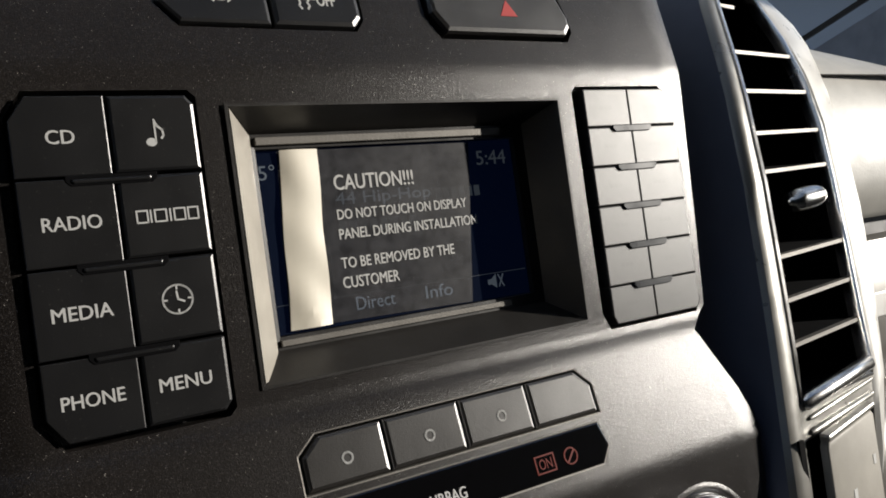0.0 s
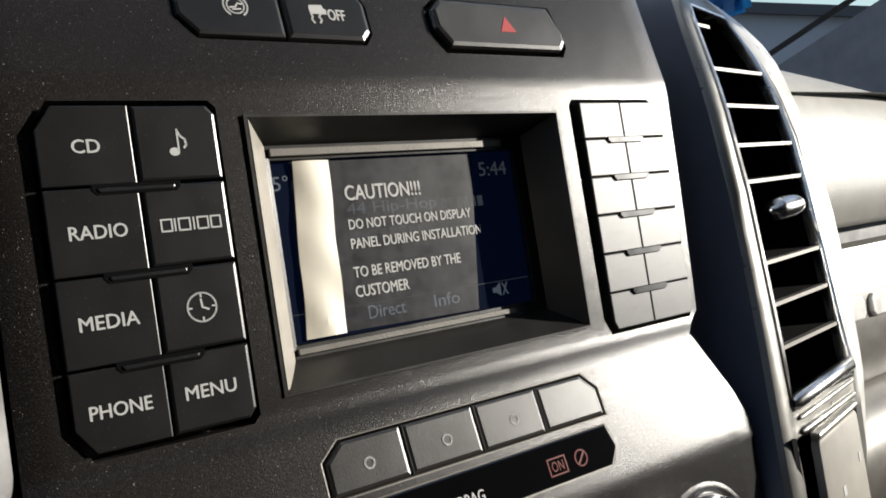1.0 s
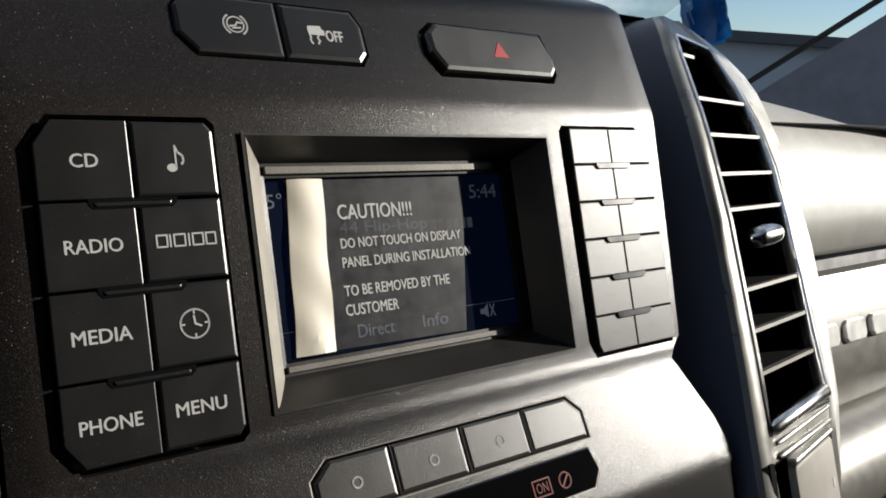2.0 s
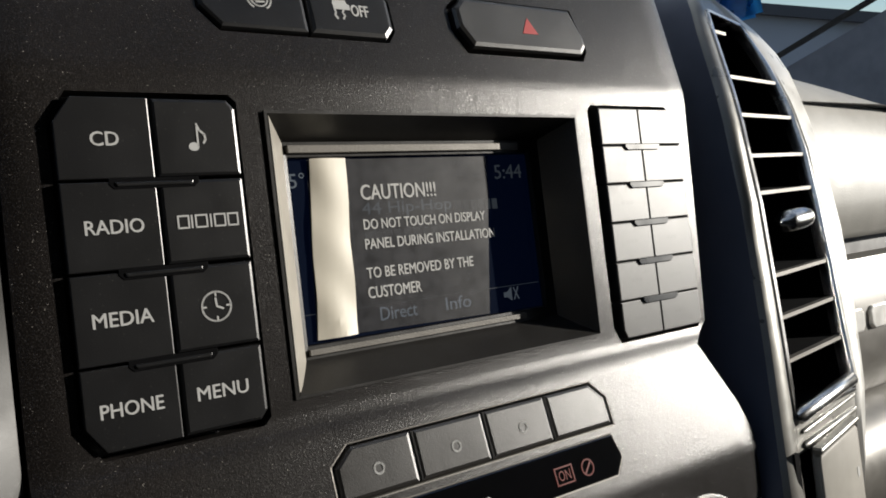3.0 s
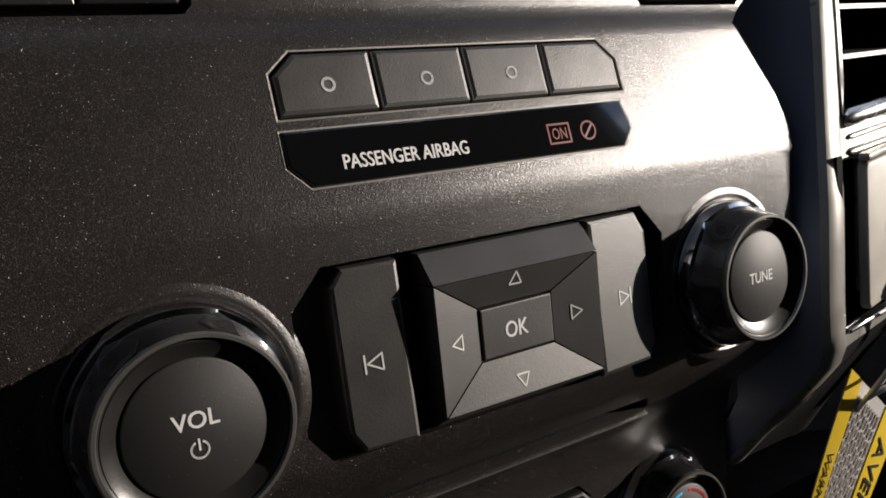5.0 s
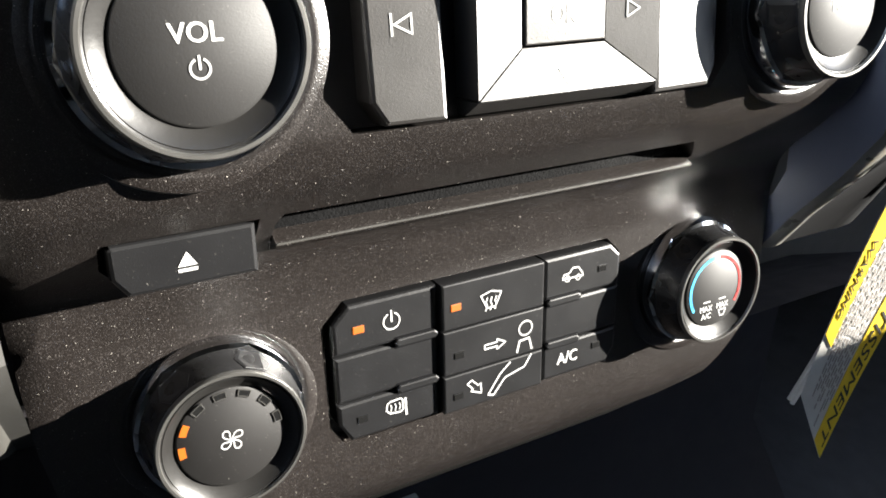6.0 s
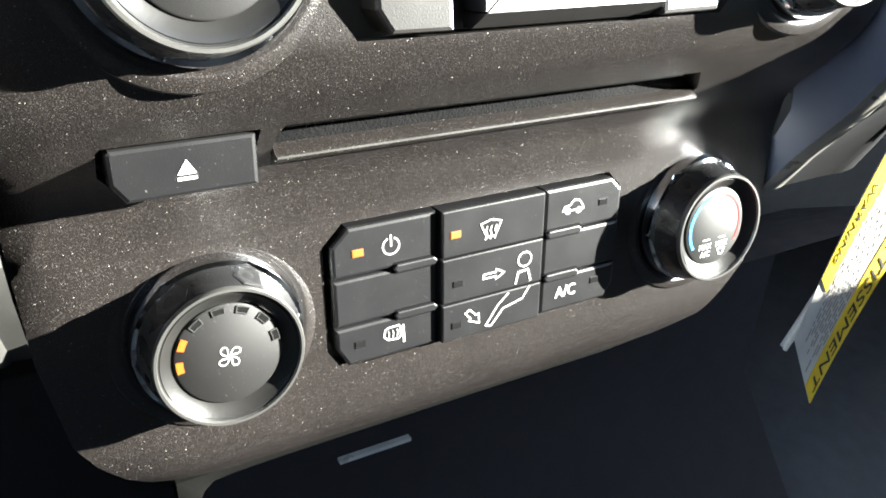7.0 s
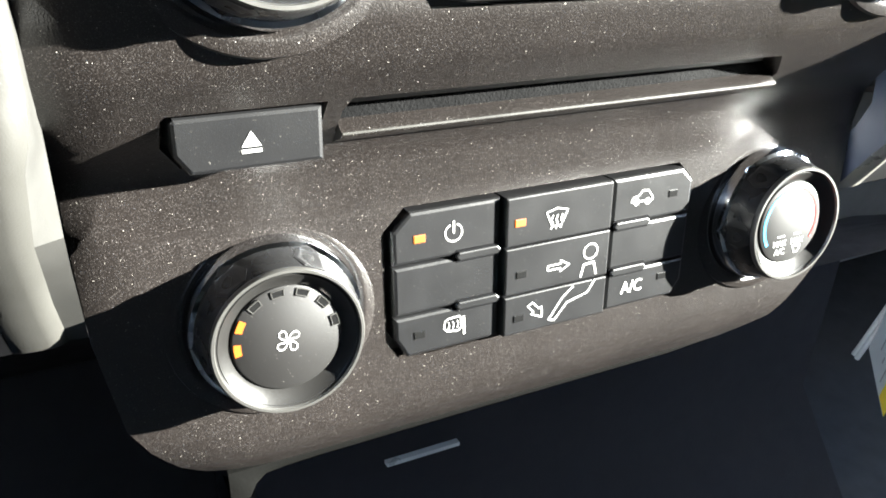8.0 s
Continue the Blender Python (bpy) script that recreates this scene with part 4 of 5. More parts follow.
def vent_tower(s):
    tower = thing("vent_tower", (0, 0, 0), 0, "silver painted dashboard vent tower beside the centre stack", "vent housing", "vent towers")
    vent = thing("air_vent", (0, 0, 0), 0, "black slatted air vent in a bright chrome frame", "air vent", "vents")
    top, low, door_top, door_low = 97, -87, -101, -158
    levels = sorted({-222, -208, -198, -189, -180, -172, -165, -150, -135, -118, -94, 15, 37, 45, 53, 62, 72, 84, 106, 112, 117, top, low, door_top, door_low, -75, -63, -47, -31, -15, 0, 26})
    floor_y = 16 if s > 0 else 2
    rows = []
    for z in levels:
        (fx, fy), (hx, hy), (gx, gy) = along(FRONT, z), along(RIGHT, z), along(FAR, z)
        foot = 123.8 if z < 60 else 124 + (z - 60) * 0.4
        deep = float(np.interp(z, [-90, -30], [0, 42])) if s > 0 else 0.0
        wide = float(np.interp(z, [-95, -40, 40, 95], [10.0, 9.2, 8.5, 8.0]))
        fade = float(np.interp(z, [80, 117], [1.0, 0.25]))
        rows.append([(foot, max(floor_y, fy + floor_y) + deep), (max(foot + 0.4, fx - 1.6), fy + 2.6), (fx, fy + 0.4), (fx + 2.5, fy - 0.4), (fx + wide - 2, fy + 0.4), (fx + wide, fy + 1.2), (hx - 1, hy + 0.5), (hx + 1.5, hy - 0.6), (gx - 4, gy - 1.2), (gx, gy), (gx + 4 * fade, gy + 5 * fade), (gx + 14 * fade, gy + 22 * fade), (gx + 26 * fade, max(gy, 45) + 34 * fade)])

    # left tower wears a darkened copy of the silver, its shade in the colour
    paint = SILVER if s > 0 else SHADE_GLINT_GREY

    def skin(name, j0, j1, material, label, keep=lambda z: True):
        bm = bmesh.new()
        vs = [[bm.verts.new((s * x, y, z)) for x, y in row[j0:j1 + 1]] for row, z in zip(rows, levels)]
        for i, (a, b) in enumerate(zip(vs, vs[1:])):
            if keep(levels[i]):
                for j in range(j1 - j0):
                    bm.faces.new((a[j], a[j + 1], b[j + 1], b[j]))
        part(name, bm, material, tower, label, smooth=35)

    skin("inner_flank", 0, 1, SHADED_FLANK if s > 0 else SUNLIT_FLANK, "painted inner side wall")
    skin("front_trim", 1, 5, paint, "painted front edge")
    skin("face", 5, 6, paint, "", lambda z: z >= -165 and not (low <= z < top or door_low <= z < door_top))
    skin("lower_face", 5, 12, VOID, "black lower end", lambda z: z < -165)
    # the right shoulder's sunlight is in its paler colour
    skin("outer_edge", 6, 12, LIT_SILVER if s > 0 else paint, "painted outer shoulder", lambda z: z >= -165)
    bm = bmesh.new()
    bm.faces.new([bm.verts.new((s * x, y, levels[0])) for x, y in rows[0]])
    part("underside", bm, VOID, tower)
    bm = bmesh.new()
    bm.faces.new([bm.verts.new((s * x, y, levels[-1])) for x, y in rows[-1]])
    part("top_cap", bm, SILVER, tower)
    # bright frame round the vent opening, duct behind it
    zs = [z for z in levels if low <= z <= top]
    loop = []
    for z in zs:
        x, y = along(FRONT, z)
        loop.append(Vector((x + float(np.interp(z, [-95, -40, 40, 95], [10.7, 9.9, 9.2, 8.7])), y + 1.0, z)))
    for z in zs[::-1]:
        x, y = along(RIGHT, z)
        loop.append(Vector((x - 1.5, y + 0.2, z)))
    k = len(loop)
    centre = sum(loop, Vector()) / k

    def ring_of(bm, w, dy):
        ring = []
        for i in range(k):
            d = loop[(i + 1) % k] - loop[i - 1]
            n = Vector((d.z, 0, -d.x)).normalized()
            if n.dot(centre - loop[i]) < 0:
                n = -n
            p = loop[i] + n * w
            ring.append(bm.verts.new((s * p.x, p.y + dy, p.z)))
        return ring

    def band(bm, rings):
        for a, b in zip(rings, rings[1:]):
            for i in range(k):
                bm.faces.new((a[i], a[(i + 1) % k], b[(i + 1) % k], b[i]))

    bm = bmesh.new()
    band(bm, [ring_of(bm, w, dy) for w, dy in ((-1.4, 1.4), (-1.0, -0.9), (0.4, -1.1), (1.2, 0.2), (1.4, 5))])
    part("frame", bm, CHROME, vent, "bright chrome frame", smooth=60)
    bm = bmesh.new()
    band(bm, [ring_of(bm, w, dy) for w, dy in ((1.3, 3.5), (1.3, 50))])
    tail = [v for v in bm.verts][k:]
    for i in range(len(zs) - 1):
        bm.faces.new((tail[i], tail[i + 1], tail[k - 2 - i], tail[k - 1 - i]))
    part("duct", bm, VOID, vent, "black duct")
    for z, reach in ((86, 0.35), (60.5, 0.97), (41, 0.97), (21.5, 0.97), (4.5, 0.97), (-31, 0.97), (-48.5, 0.97), (-66, 0.97)):
        (fx, fy), (gx, gy) = along(FRONT, z), along(RIGHT, z)
        a, b = Vector((fx + float(np.interp(z, [-95, -40, 40, 95], [10.5, 9.7, 9, 8.5])), fy + 2.0, z)), Vector((gx + 1, gy + 1.4, z + 2))
        b = a.lerp(b, reach)
        for name, sec, material in (("slat", ((0, -0.9), (0, 0.7), (2.4, 1.1), (2.4, -0.4)), STRIP), ("vane", ((2.5, -0.5), (2.5, 0.9), (18, 3.2), (18, 2.2)), VOID)):
            bm = bmesh.new()
            vs = [[bm.verts.new((s * p.x, p.y + dy, p.z + dz)) for p in (a, b)] for dy, dz in sec]
            for i in range(4):
                bm.faces.new((vs[i][0], vs[i][1], vs[(i + 1) % 4][1], vs[(i + 1) % 4][0]))
            for j in (0, 1):
                bm.faces.new([v[j] for v in vs])
            part(name, bm, material, vent)
    bm = bmesh.new()
    bmesh.ops.create_uvsphere(bm, u_segments=24, v_segments=14, radius=1)
    for v in bm.verts:
        full = 1 / max(0.45, (1 - v.co.x ** 2) ** 0.3)
        pinch = 0.45 if v.co.x < -0.75 else 1.0
        v.co = (s * (187 + v.co.x * 11.5), 0 + v.co.y * 5.6 * full * pinch, -8.5 + v.co.x * 0.8 + v.co.z * 5.2 * full * pinch)
    part("thumb_tab", bm, CHROME, vent, "chrome thumb tab", smooth=60)
    # thick chrome bar across the foot of the opening, ridges under it
    for name, za, zb, r, dy, material in (("foot_bar", -87.0, -82.5, 3.3, 0.5, CHROME), ("ridge", -93.6, -89.5, 1.1, 0.6, SILVER), ("ridge", -98.6, -95.4, 1.4, 0.6, SILVER)):
        (fx, fy), (gx, gy) = along(FRONT, za), along(RIGHT, zb)
        a, b = Vector((fx + 10.8, fy + dy, za)), Vector((gx - 1, gy + dy, zb))
        if name == "ridge":
            a = a.lerp(b, 0.06)
        bm = bmesh.new()
        rings = []
        for p, sc in ((a, 0.5), (a.lerp(b, 0.04), 1), (a.lerp(b, 0.96), 1), (b, 0.5)):
            rings.append([bm.verts.new((s * p.x, p.y + r * sc * math.cos(t), p.z + r * sc * math.sin(t))) for t in [2 * math.pi * i / 16 for i in range(16)]])
        for c, d in zip(rings, rings[1:]):
            for i in range(16):
                bm.faces.new((c[i], c[(i + 1) % 16], d[(i + 1) % 16], d[i]))
        bm.faces.new(rings[0])
        bm.faces.new(rings[-1])
        part(name, bm, material, vent if name == "foot_bar" else tower, smooth=50)
    return tower


vent_tower(1)
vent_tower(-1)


# ---- socket door, cable and warning tag under the vent ----
def socket_door():
    door = thing("socket_door", (0, 0, 0), 0, "grey plastic flap of an accessory socket, left ajar", "flap")
    lean = lambda x: -23 + (x - 146) * 0.19
    bm = plate(bmesh.new(), chamfered(146.5, 192, -154, -102, tl=(2, 2), bl=(2, 2), tr=(2, 2), br=(2, 2)), 0, 3.5, 1.0)
    for v in bm.verts:
        v.co.y += lean(v.co.x)
        v.co.z += (v.co.x - 146) * 0.05
    part("flap", bm, FLAP, door, smooth=50)
    bm = plate(bmesh.new(), chamfered(146.5, 192, -101.6, -99.2, tl=(0.8, 0.8), tr=(0.8, 0.8)), 0, 4, 0.8)
    for v in bm.verts:
        v.co.y += lean(v.co.x) - 1
        v.co.z += (v.co.x - 146) * 0.06
    part("finger_lip", bm, SILVER, door, "raised upper lip")
    bm = bmesh.new()
    flat(bm, [(163, -129), (166, -129), (166, -125), (163, -125)], 0)
    flat(bm, [(185, -121), (187.5, -121), (187.5, -117), (185, -117)], 0)
    for v in bm.verts:
        v.co.y += lean(v.co.x) - 0.05
    part("symbol", bm, WHITE_INK, door)
    bm = bmesh.new()
    box(bm, 137, 190, 8, 12, -160, -99)
    box(bm, 134, 137, -20, 12, -160, -99)
    part("socket_recess", bm, VOID, door, "black socket recess")
    bm = plate(bmesh.new(), chamfered(136.5, 172, -160.4, -158.4), 0, 4, 0.8)
    for v in bm.verts:
        v.co.y += -22.6 + (v.co.x - 133) * 0.13
        v.co.z += (v.co.x - 136) * 0.03
    part("lower_lip", bm, CHROME, door, "bright lower lip", smooth=50)


socket_door()


def tube(name, pts, r, material, parent):
    c = bpy.data.curves.new(name, "CURVE")
    c.dimensions, c.bevel_depth, c.bevel_resolution, c.resolution_u = "3D", r * MM, 4, 8
    sp = c.splines.new("NURBS")
    sp.points.add(len(pts) - 1)
    for p, q in zip(sp.points, pts):
        p.co = (q[0] * MM, q[1] * MM, q[2] * MM, 1)
    sp.use_endpoint_u, sp.order_u = True, 4
    tmp = bpy.data.objects.new(name, c)
    scene.collection.objects.link(tmp)
    me = bpy.data.meshes.new_from_object(tmp.evaluated_get(bpy.context.evaluated_depsgraph_get()))
    bpy.data.objects.remove(tmp)
    bpy.data.curves.remove(c)
    me.materials.append(material)
    for p in me.polygons:
        p.use_smooth = True
    ob = new(name, me)
    ob.parent = parent
    return ob


def cable():
    cord = thing("charging_cable", (0, 0, 0), 0, "white charging cable plugged in beside the socket flap", "cable")
    bm = bmesh.new()
    box(bm, 169, 181, -28, -21.5, -151.5, -145)
    bmesh.ops.bevel(bm, geom=bm.edges[:], offset=1.2, segments=2, affect="EDGES")
    bmesh.ops.rotate(bm, cent=(175, -25, -148), matrix=Matrix.Rotation(radians(-25), 3, "Y"), verts=bm.verts)
    part("plug", bm, CORD, cord, smooth=40)
    tube("cord", [(181, -24, -150), (176, -24, -158), (166, -24, -172), (158, -18, -187), (168, 0, -206), (172, 10, -240), (170, 24, -280), (166, 32, -305)], 1.1, CORD, cord)
    tube("cord", [(166, -25, -155), (172, -26, -158), (186, -26, -166), (193, -26, -172), (190, -26, -180), (172, -24, -184), (159, -16, -189), (170, 3, -207), (174, 13, -240), (172, 27, -280), (168, 35, -305)], 1.1, CORD, cord)


cable()


def warning_tag():
    tag = thing("warning_tag", (0, 0, 0), 0, "yellow and white paper warning tag hanging below the dash", "tag")
    # corner points of the hanging card: top edge to the lower edge
    p0, p1 = Vector((152.5, -12, -179)), Vector((191.5, -8, -212))
    q0, q1 = Vector((151.8, 15, -290)), Vector((170, 15, -327))

    def at(u, v, off):
        return (p0.lerp(p1, u)).lerp(q0.lerp(q1, u), v) + Vector((0, 4 * math.sin(2.2 * v) - off, 0))

    def card(name, u0, u1, v0, v1, off, material, thick=0.25):
        bm = bmesh.new()
        n, k = 30, max(1, round((u1 - u0) / 0.05))
        sides = []
        for d in (off, off - thick):
            sides.append([[bm.verts.new(at(u0 + (u1 - u0) * j / k, v0 + (v1 - v0) * i / n, d)) for j in range(k + 1)] for i in range(n + 1)])
        for side in sides:
            for i in range(n):
                for j in range(k):
                    bm.faces.new((side[i][j], side[i][j + 1], side[i + 1][j + 1], side[i + 1][j]))
        f, b = sides
        for i in range(n):
            for j in (0, k):
                bm.faces.new((f[i][j], f[i + 1][j], b[i + 1][j], b[i][j]))
        for j in range(k):
            for i in (0, n):
                bm.faces.new((f[i][j], f[i][j + 1], b[i][j + 1], b[i][j]))
        return part(name, bm, material, tag)

    card("card", 0, 1, 0, 1, 0, TAG_WHITE)
    card("yellow_band", 0.0, 0.2, 0, 0.72, 0.3, YELLOW)
    card("yellow_band", 0.7, 1.0, 0, 1, 0.3, YELLOW)
    # small unreadable print: each line a run of word-long bars
    rnd = random.Random(11)
    for i in range(9):
        u, v, line = 0.235 + i * 0.05, 0.05, bmesh.new()
        last = 0.93 - 0.06 * (i % 3)
        while v < last:
            w = rnd.uniform(0.02, 0.06)
            quad = [(u, v), (u + 0.022, v), (u + 0.022, v + w), (u, v + w)]
            front, back = [[line.verts.new(at(a, b, d)) for a, b in quad] for d in (0.34, 0.2)]
            line.faces.new(front)
            for j in range(4):
                line.faces.new((back[j], back[(j + 1) % 4], front[(j + 1) % 4], front[j]))
            v += w + 0.012
        part("print_line", line, PALE_INK, tag)

    def running_word(body, u0, u1, v0, v1):
        ob = letters(body, 0, 1, 0, 1, 0, INK, tag, "print")
        for vert in ob.data.vertices:
            x, z = vert.co.x / MM, vert.co.z / MM
            u, v = u0 + (u1 - u0) * z, v0 + (v1 - v0) * x
            p = (p0.lerp(p1, u)).lerp(q0.lerp(q1, u), v) + Vector((0, 4 * math.sin(2.2 * v) - 0.45 + vert.co.y / MM, 0))
            vert.co = p * MM

    running_word("AVERTISSEMENT", 0.77, 0.93, 0.10, 0.97)
    running_word("WARNING", 0.07, 0.14, 0.30, 0.62)


warning_tag()


# ---- passenger side of the dash ----
def passenger_dash():
    dash = thing("passenger_dash", (0, 0, 0), 0, "grey moulded passenger dashboard with a groove and embossed letters", "dashboard", kind="structure")
    prof_pad = [(76, 420), (94, 200), (96, 120), (88, 86), (68, 64), (30, 52), (0, 52), (-20, 58), (-24, 66)]
    prof_mid = [(-34, 66), (-37, 56), (-60, 50), (-100, 52), (-118, 60), (-124, 70)]
    prof_low = [(-124, 70), (-134, 50), (-160, 42), (-190, 52), (-205, 80), (-210, 120), (-330, 150)]
    for name, prof, material in (("upper_pad", prof_pad, PAD), ("middle_panel", prof_mid, DASH_TRIM), ("lower_panel", prof_low, DASH_TRIM)):
        bm = bmesh.new()
        rows = [[bm.verts.new((x, y + 0.00009 * max(0, x - 250) ** 2, z - (0.10 * (x - 320) * z / 80 if z > 0 else 0))) for x in (236, 300, 400, 520, 640, 760, 830)] for z, y in prof]
        for a, b in zip(rows, rows[1:]):
            for i in range(6):
                bm.faces.new((a[i], a[i + 1], b[i + 1], b[i]))
        part(name, bm, material, dash, smooth=50)
    bm = bmesh.new()
    rows = [[bm.verts.new((x, y + 0.00009 * max(0, x - 250) ** 2, z)) for x in (236, 300, 400, 520, 640, 760, 830)] for z, y in ((-20, 64), (-24, 76), (-36, 76), (-38, 62))]
    for a, b in zip(rows, rows[1:]):
        for i in range(6):
            bm.faces.new((a[i], a[i + 1], b[i + 1], b[i]))
    part("groove", bm, WELL, dash, "dark groove")
    for i in range(9):
        bm = plate(bmesh.new(), chamfered(306 + 34 * i + (16 if i > 4 else 0), 332 + 34 * i + (16 if i > 4 else 0), -80, -66, tl=(3, 3), br=(3, 3), tr=(3, 3), bl=(3, 3)), 49.3, 56, 0.8)
        part("raised_letter_block", bm, LIT_SILVER, dash, "raised block of an embossed word")


passenger_dash()


def dash_top():
    bm = bmesh.new()
    rows = [[bm.verts.new((x, y, z if abs(x) < 205 else low)) for x in (-830, -400, -240, -200, -130, 0, 130, 200, 240, 400, 830)] for y, z, low in ((58, 117, 62), (130, 130, 66), (320, 122, 62), (560, 80, 40), (660, 10, 0))]
    for a, b in zip(rows, rows[1:]):
        for i in range(10):
            bm.faces.new((a[i], a[i + 1], b[i + 1], b[i]))
    tagged(part("dash_top", bm, DARK_PAD, None, smooth=50), "charcoal textured dashboard top under the windscreen", "dashboard top", kind="structure")
    bm = bmesh.new()
    rows = [[bm.verts.new((x, y, z)) for x in (-830, -500, -250, -215)] for y, z in ((58, 117), (20, 80), (5, 0), (10, -120), (60, -220))]
    for a, b in zip(rows, rows[1:]):
        for i in range(3):
            bm.faces.new((a[i], a[i + 1], b[i + 1], b[i]))
    tagged(part("driver_dash", bm, DARK_PAD, None, smooth=50), "charcoal driver side dashboard", "dashboard", kind="structure")
    bm = bmesh.new()
    rows = [[bm.verts.new((x, y + (60 if x < -75 else 0), z)) for x in (-300, -82, -72, 150, 300)] for y, z in ((62, -274), (90, -277), (140, -294), (155, -420), (60, -560))]
    for a, b in zip(rows, rows[1:]):
        for i in range(4):
            bm.faces.new((a[i], a[i + 1], b[i + 1], b[i]))
    tray = thing("lower_console", (0, 0, 0), 0, "black lower console below the climate panel", "console")
    part("shell", bm, LOWER, tray, smooth=50)
    bm = bmesh.new()
    box(bm, -8, 32, 145.2, 149, -376.4, -374.4)
    part("edge_trim", bm, LIT_SILVER, tray, "thin bright strip")


dash_top()


# ---- cabin ----
def plain_box(name, x0, x1, y0, y1, z0, z1, material, label, category, kind="structure"):
    bm = bmesh.new()
    box(bm, x0, x1, y0, y1, z0, z1)
    bmesh.ops.recalc_face_normals(bm, faces=bm.faces)
    me = bpy.data.meshes.new(name)
    bm.to_mesh(me)
    bm.free()
    me.materials.append(material)
    return tagged(new(name, me), label, category, "", kind)


plain_box("floor", -0.9, 0.9, -2.0, 0.6, 0.38, 0.42, SEATS, "dark carpeted cabin floor", "floor")
# Unseen headliner, reaching forward to darken the upper panel.
plain_box("ceiling", -0.9, 0.9, -2.0, -0.30, 1.72, 1.76, LINING, "grey cloth cabin headliner", "ceiling")
plain_box("wall_rear", -0.9, 0.9, -2.04, -2.0, 0.42, 1.72, LINING, "grey rear cabin wall", "wall")
plain_box("wall_firewall", -0.9, 0.9, 0.55, 0.6, 0.42, 1.05, WELL, "black bulkhead behind the dash", "wall")
for side in (1, -1):
    xs = sorted((side * 0.86, side * 0.90))
    # Doors are unseen; their height is set to hold back side light.
    plain_box("wall_door", *xs, -2.0, 0.55, 0.42, 1.0 if side > 0 else 1.24, LINING, "grey door trim below the side window", "door")
    # Unseen pillar, drawn forward to bound the reflection in the airbag lens.
    plain_box("wall_pillar", *xs, -2.0, -0.64, 0.97, 1.72, LINING, "grey rear cabin pillar", "pillar")
    plain_box("wall_rail", *xs, -0.64, -0.45, 1.64, 1.72, LINING, "grey roof rail above the side window", "rail")


def windscreen_pillar(side):
    pillar = new("windscreen_pillar")
    tagged(pillar, "slate grey windscreen pillar trim with a black edge", "pillar", "", "structure")
    for name, low, high, w0, w1, material in (("pillar_trim", (0.765, 0.47, 0.99), (0.70, -0.50, 1.62), 0.0, -0.11, SLATE), ("pillar_edge", (0.758, 0.475, 1.003), (0.693, -0.495, 1.633), 0.006, 0.0, WELL)):
        bm = bmesh.new()
        a, b = Vector(low), Vector(high)
        up = Vector((0, 0.5, 0.85))
        pts = [a + up * w1, a + up * w0, b + up * w0, b + up * w1]
        fr = [bm.verts.new((side * p.x, p.y, p.z)) for p in pts]
        bk = [bm.verts.new((side * (p.x + (0.03 if w1 else 0.004)), p.y, p.z)) for p in pts]
        bm.faces.new(fr)
        bm.faces.new(bk[::-1])
        for i in range(4):
            bm.faces.new((fr[i], fr[(i + 1) % 4], bk[(i + 1) % 4], bk[i]))
        bmesh.ops.recalc_face_normals(bm, faces=bm.faces)
        me = bpy.data.meshes.new(name)
        bm.to_mesh(me)
        bm.free()
        me.materials.append(material)
        ob = new(name, me)
        ob.parent = pillar


SLATE = mat("slate grey pillar plastic", (0.20, 0.225, 0.28), 0.7, 0, 700, 0.3)
windscreen_pillar(1)
windscreen_pillar(-1)


def windscreen():
    bm = bmesh.new()
    pts = [(-0.80, 0.74, 1.03), (0.80, 0.74, 1.03), (0.72, -0.32, 1.70), (-0.72, -0.32, 1.70)]
    a = [bm.verts.new(p) for p in pts]
    b = [bm.verts.new((x, y + 0.003, z + 0.005)) for x, y, z in pts]
    bm.faces.new(a)
    bm.faces.new(b[::-1])
    for i in range(4):
        bm.faces.new((a[i], a[(i + 1) % 4], b[(i + 1) % 4], b[i]))
    bmesh.ops.recalc_face_normals(bm, faces=bm.faces)
    me = bpy.data.meshes.new("windscreen")
    bm.to_mesh(me)
    bm.free()
    me.materials.append(GLASS)
    ob = tagged(new("windscreen", me), "clear sloping windscreen glass", "windscreen", "", "structure")
    ob.visible_shadow = False


windscreen()


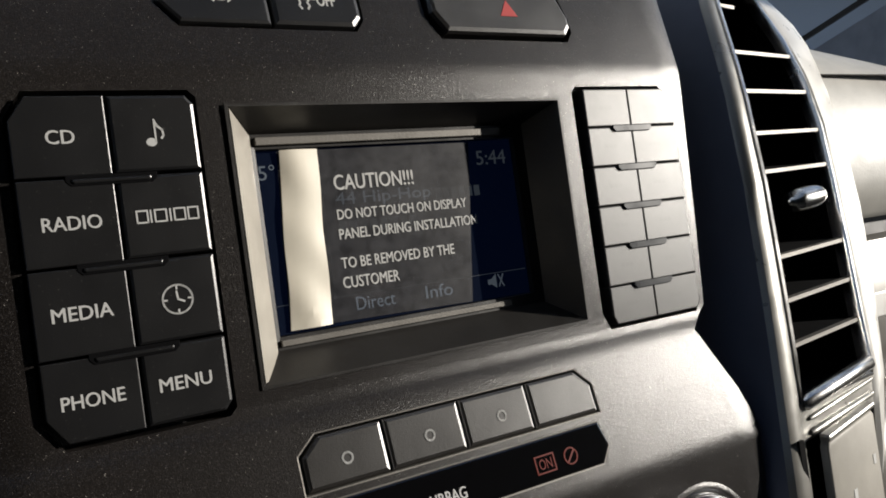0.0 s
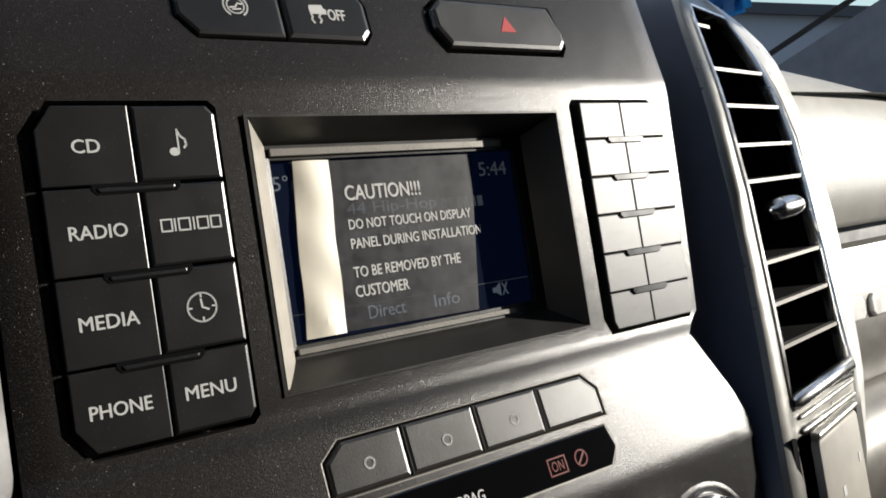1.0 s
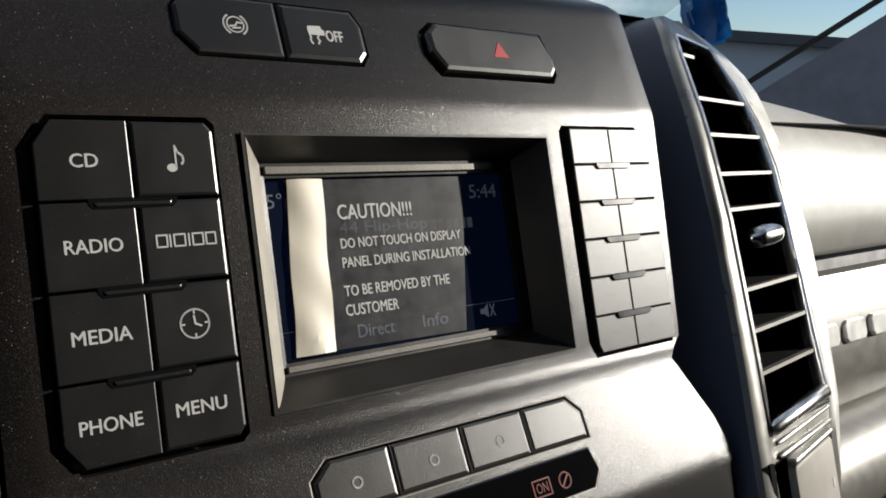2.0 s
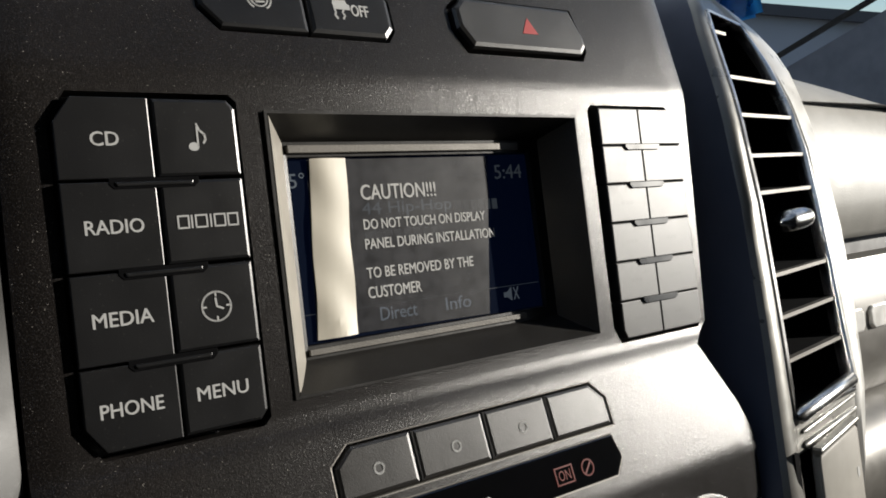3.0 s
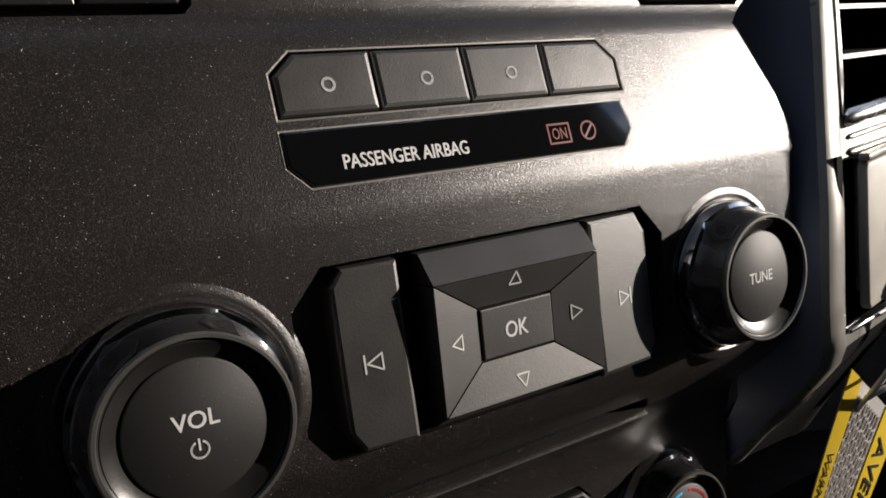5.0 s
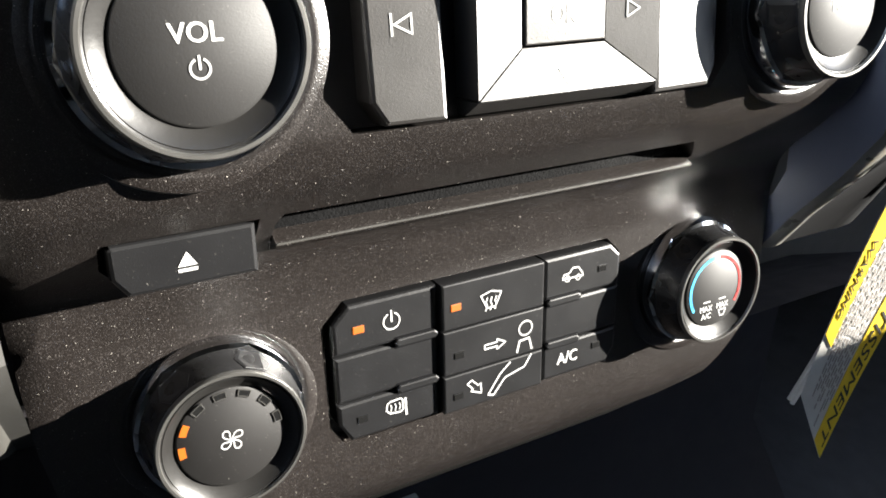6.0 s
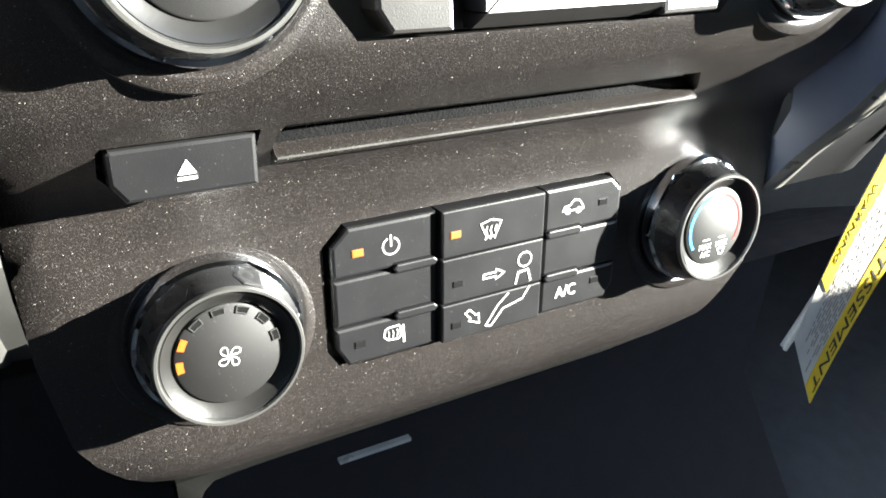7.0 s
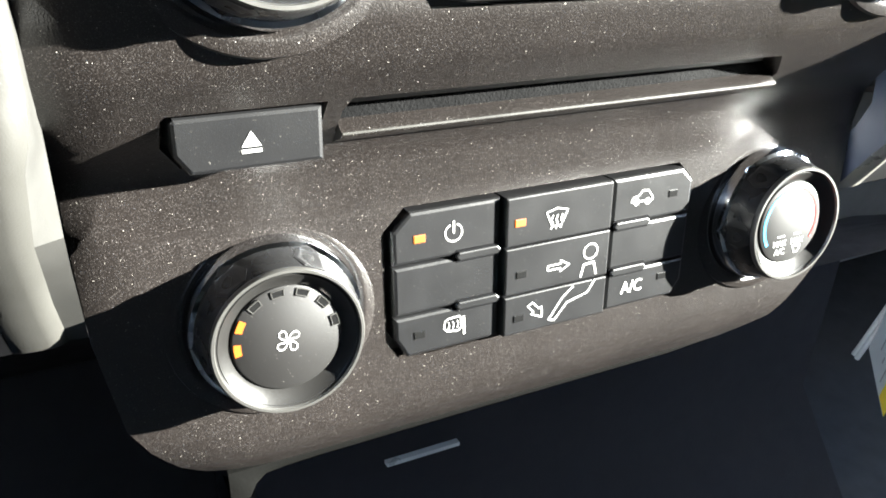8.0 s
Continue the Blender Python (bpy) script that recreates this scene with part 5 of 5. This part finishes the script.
def ornament():
    orn = thing("hanging_ornament", (392, 150, 148), 0, "crumpled blue plastic ornament hanging behind the windscreen", "ornament")
    rnd = random.Random(4)
    for i in range(9):
        bm = bmesh.new()
        n = 10
        x0, w = rnd.uniform(-26, 22), rnd.uniform(7, 14)
        low, high = rnd.uniform(-20, 25), 150
        ph = rnd.uniform(0, 6)
        rows = []
        for k in range(n + 1):
            f = k / n
            z = low + (high - low) * f
            c = x0 * (1 - 0.6 * f) + 5 * math.sin(4 * f + ph)
            rows.append([bm.verts.new((c + w * (0.35 + 0.65 * math.sin(math.pi * min(1, f * 1.4 + 0.12))) * (u - 0.5), 8 * math.sin(3 * u + ph + 5 * f) + i * 2 - 8, z)) for u in (0, 0.33, 0.66, 1)])
        for a, b in zip(rows, rows[1:]):
            for j in range(3):
                bm.faces.new((a[j], a[j + 1], b[j + 1], b[j]))
        ex = bmesh.ops.extrude_face_region(bm, geom=list(bm.faces))
        bmesh.ops.translate(bm, vec=(0, 0.6, 0), verts=[g for g in ex["geom"] if isinstance(g, bmesh.types.BMVert)])
        part("streamer", bm, BLUE, orn, smooth=60)
    tube("string", [(0, 0, 148), (0, 20, 220), (0, 60, 330), (0, 90, 420)], 0.8, BLUE, orn)


ornament()

# ---- outside ----
plain_box("ground", -400, 400, -400, 400, -0.75, -0.7, GROUND, "worn asphalt yard", "ground")


def outside_building():
    house = new("distant_shed")
    tagged(house, "low slate grey metal shed behind the yard", "shed")
    house.location = (23, 17, -0.7)
    house.rotation_euler = (0, 0, radians(-42))
    bm = bmesh.new()
    box(bm, -30, 30, 0, 8, 0, 3.3)
    for name, mesh, material in (("wall", bm, CLADDING), ("roof", box(bmesh.new(), -30.5, 30.5, -0.5, 8.5, 3.3, 3.65), ROOFING)):
        me = bpy.data.meshes.new(name)
        bmesh.ops.recalc_face_normals(mesh, faces=mesh.faces)
        mesh.to_mesh(me)
        mesh.free()
        me.materials.append(material)
        ob = new(name, me)
        ob.parent = house


outside_building()
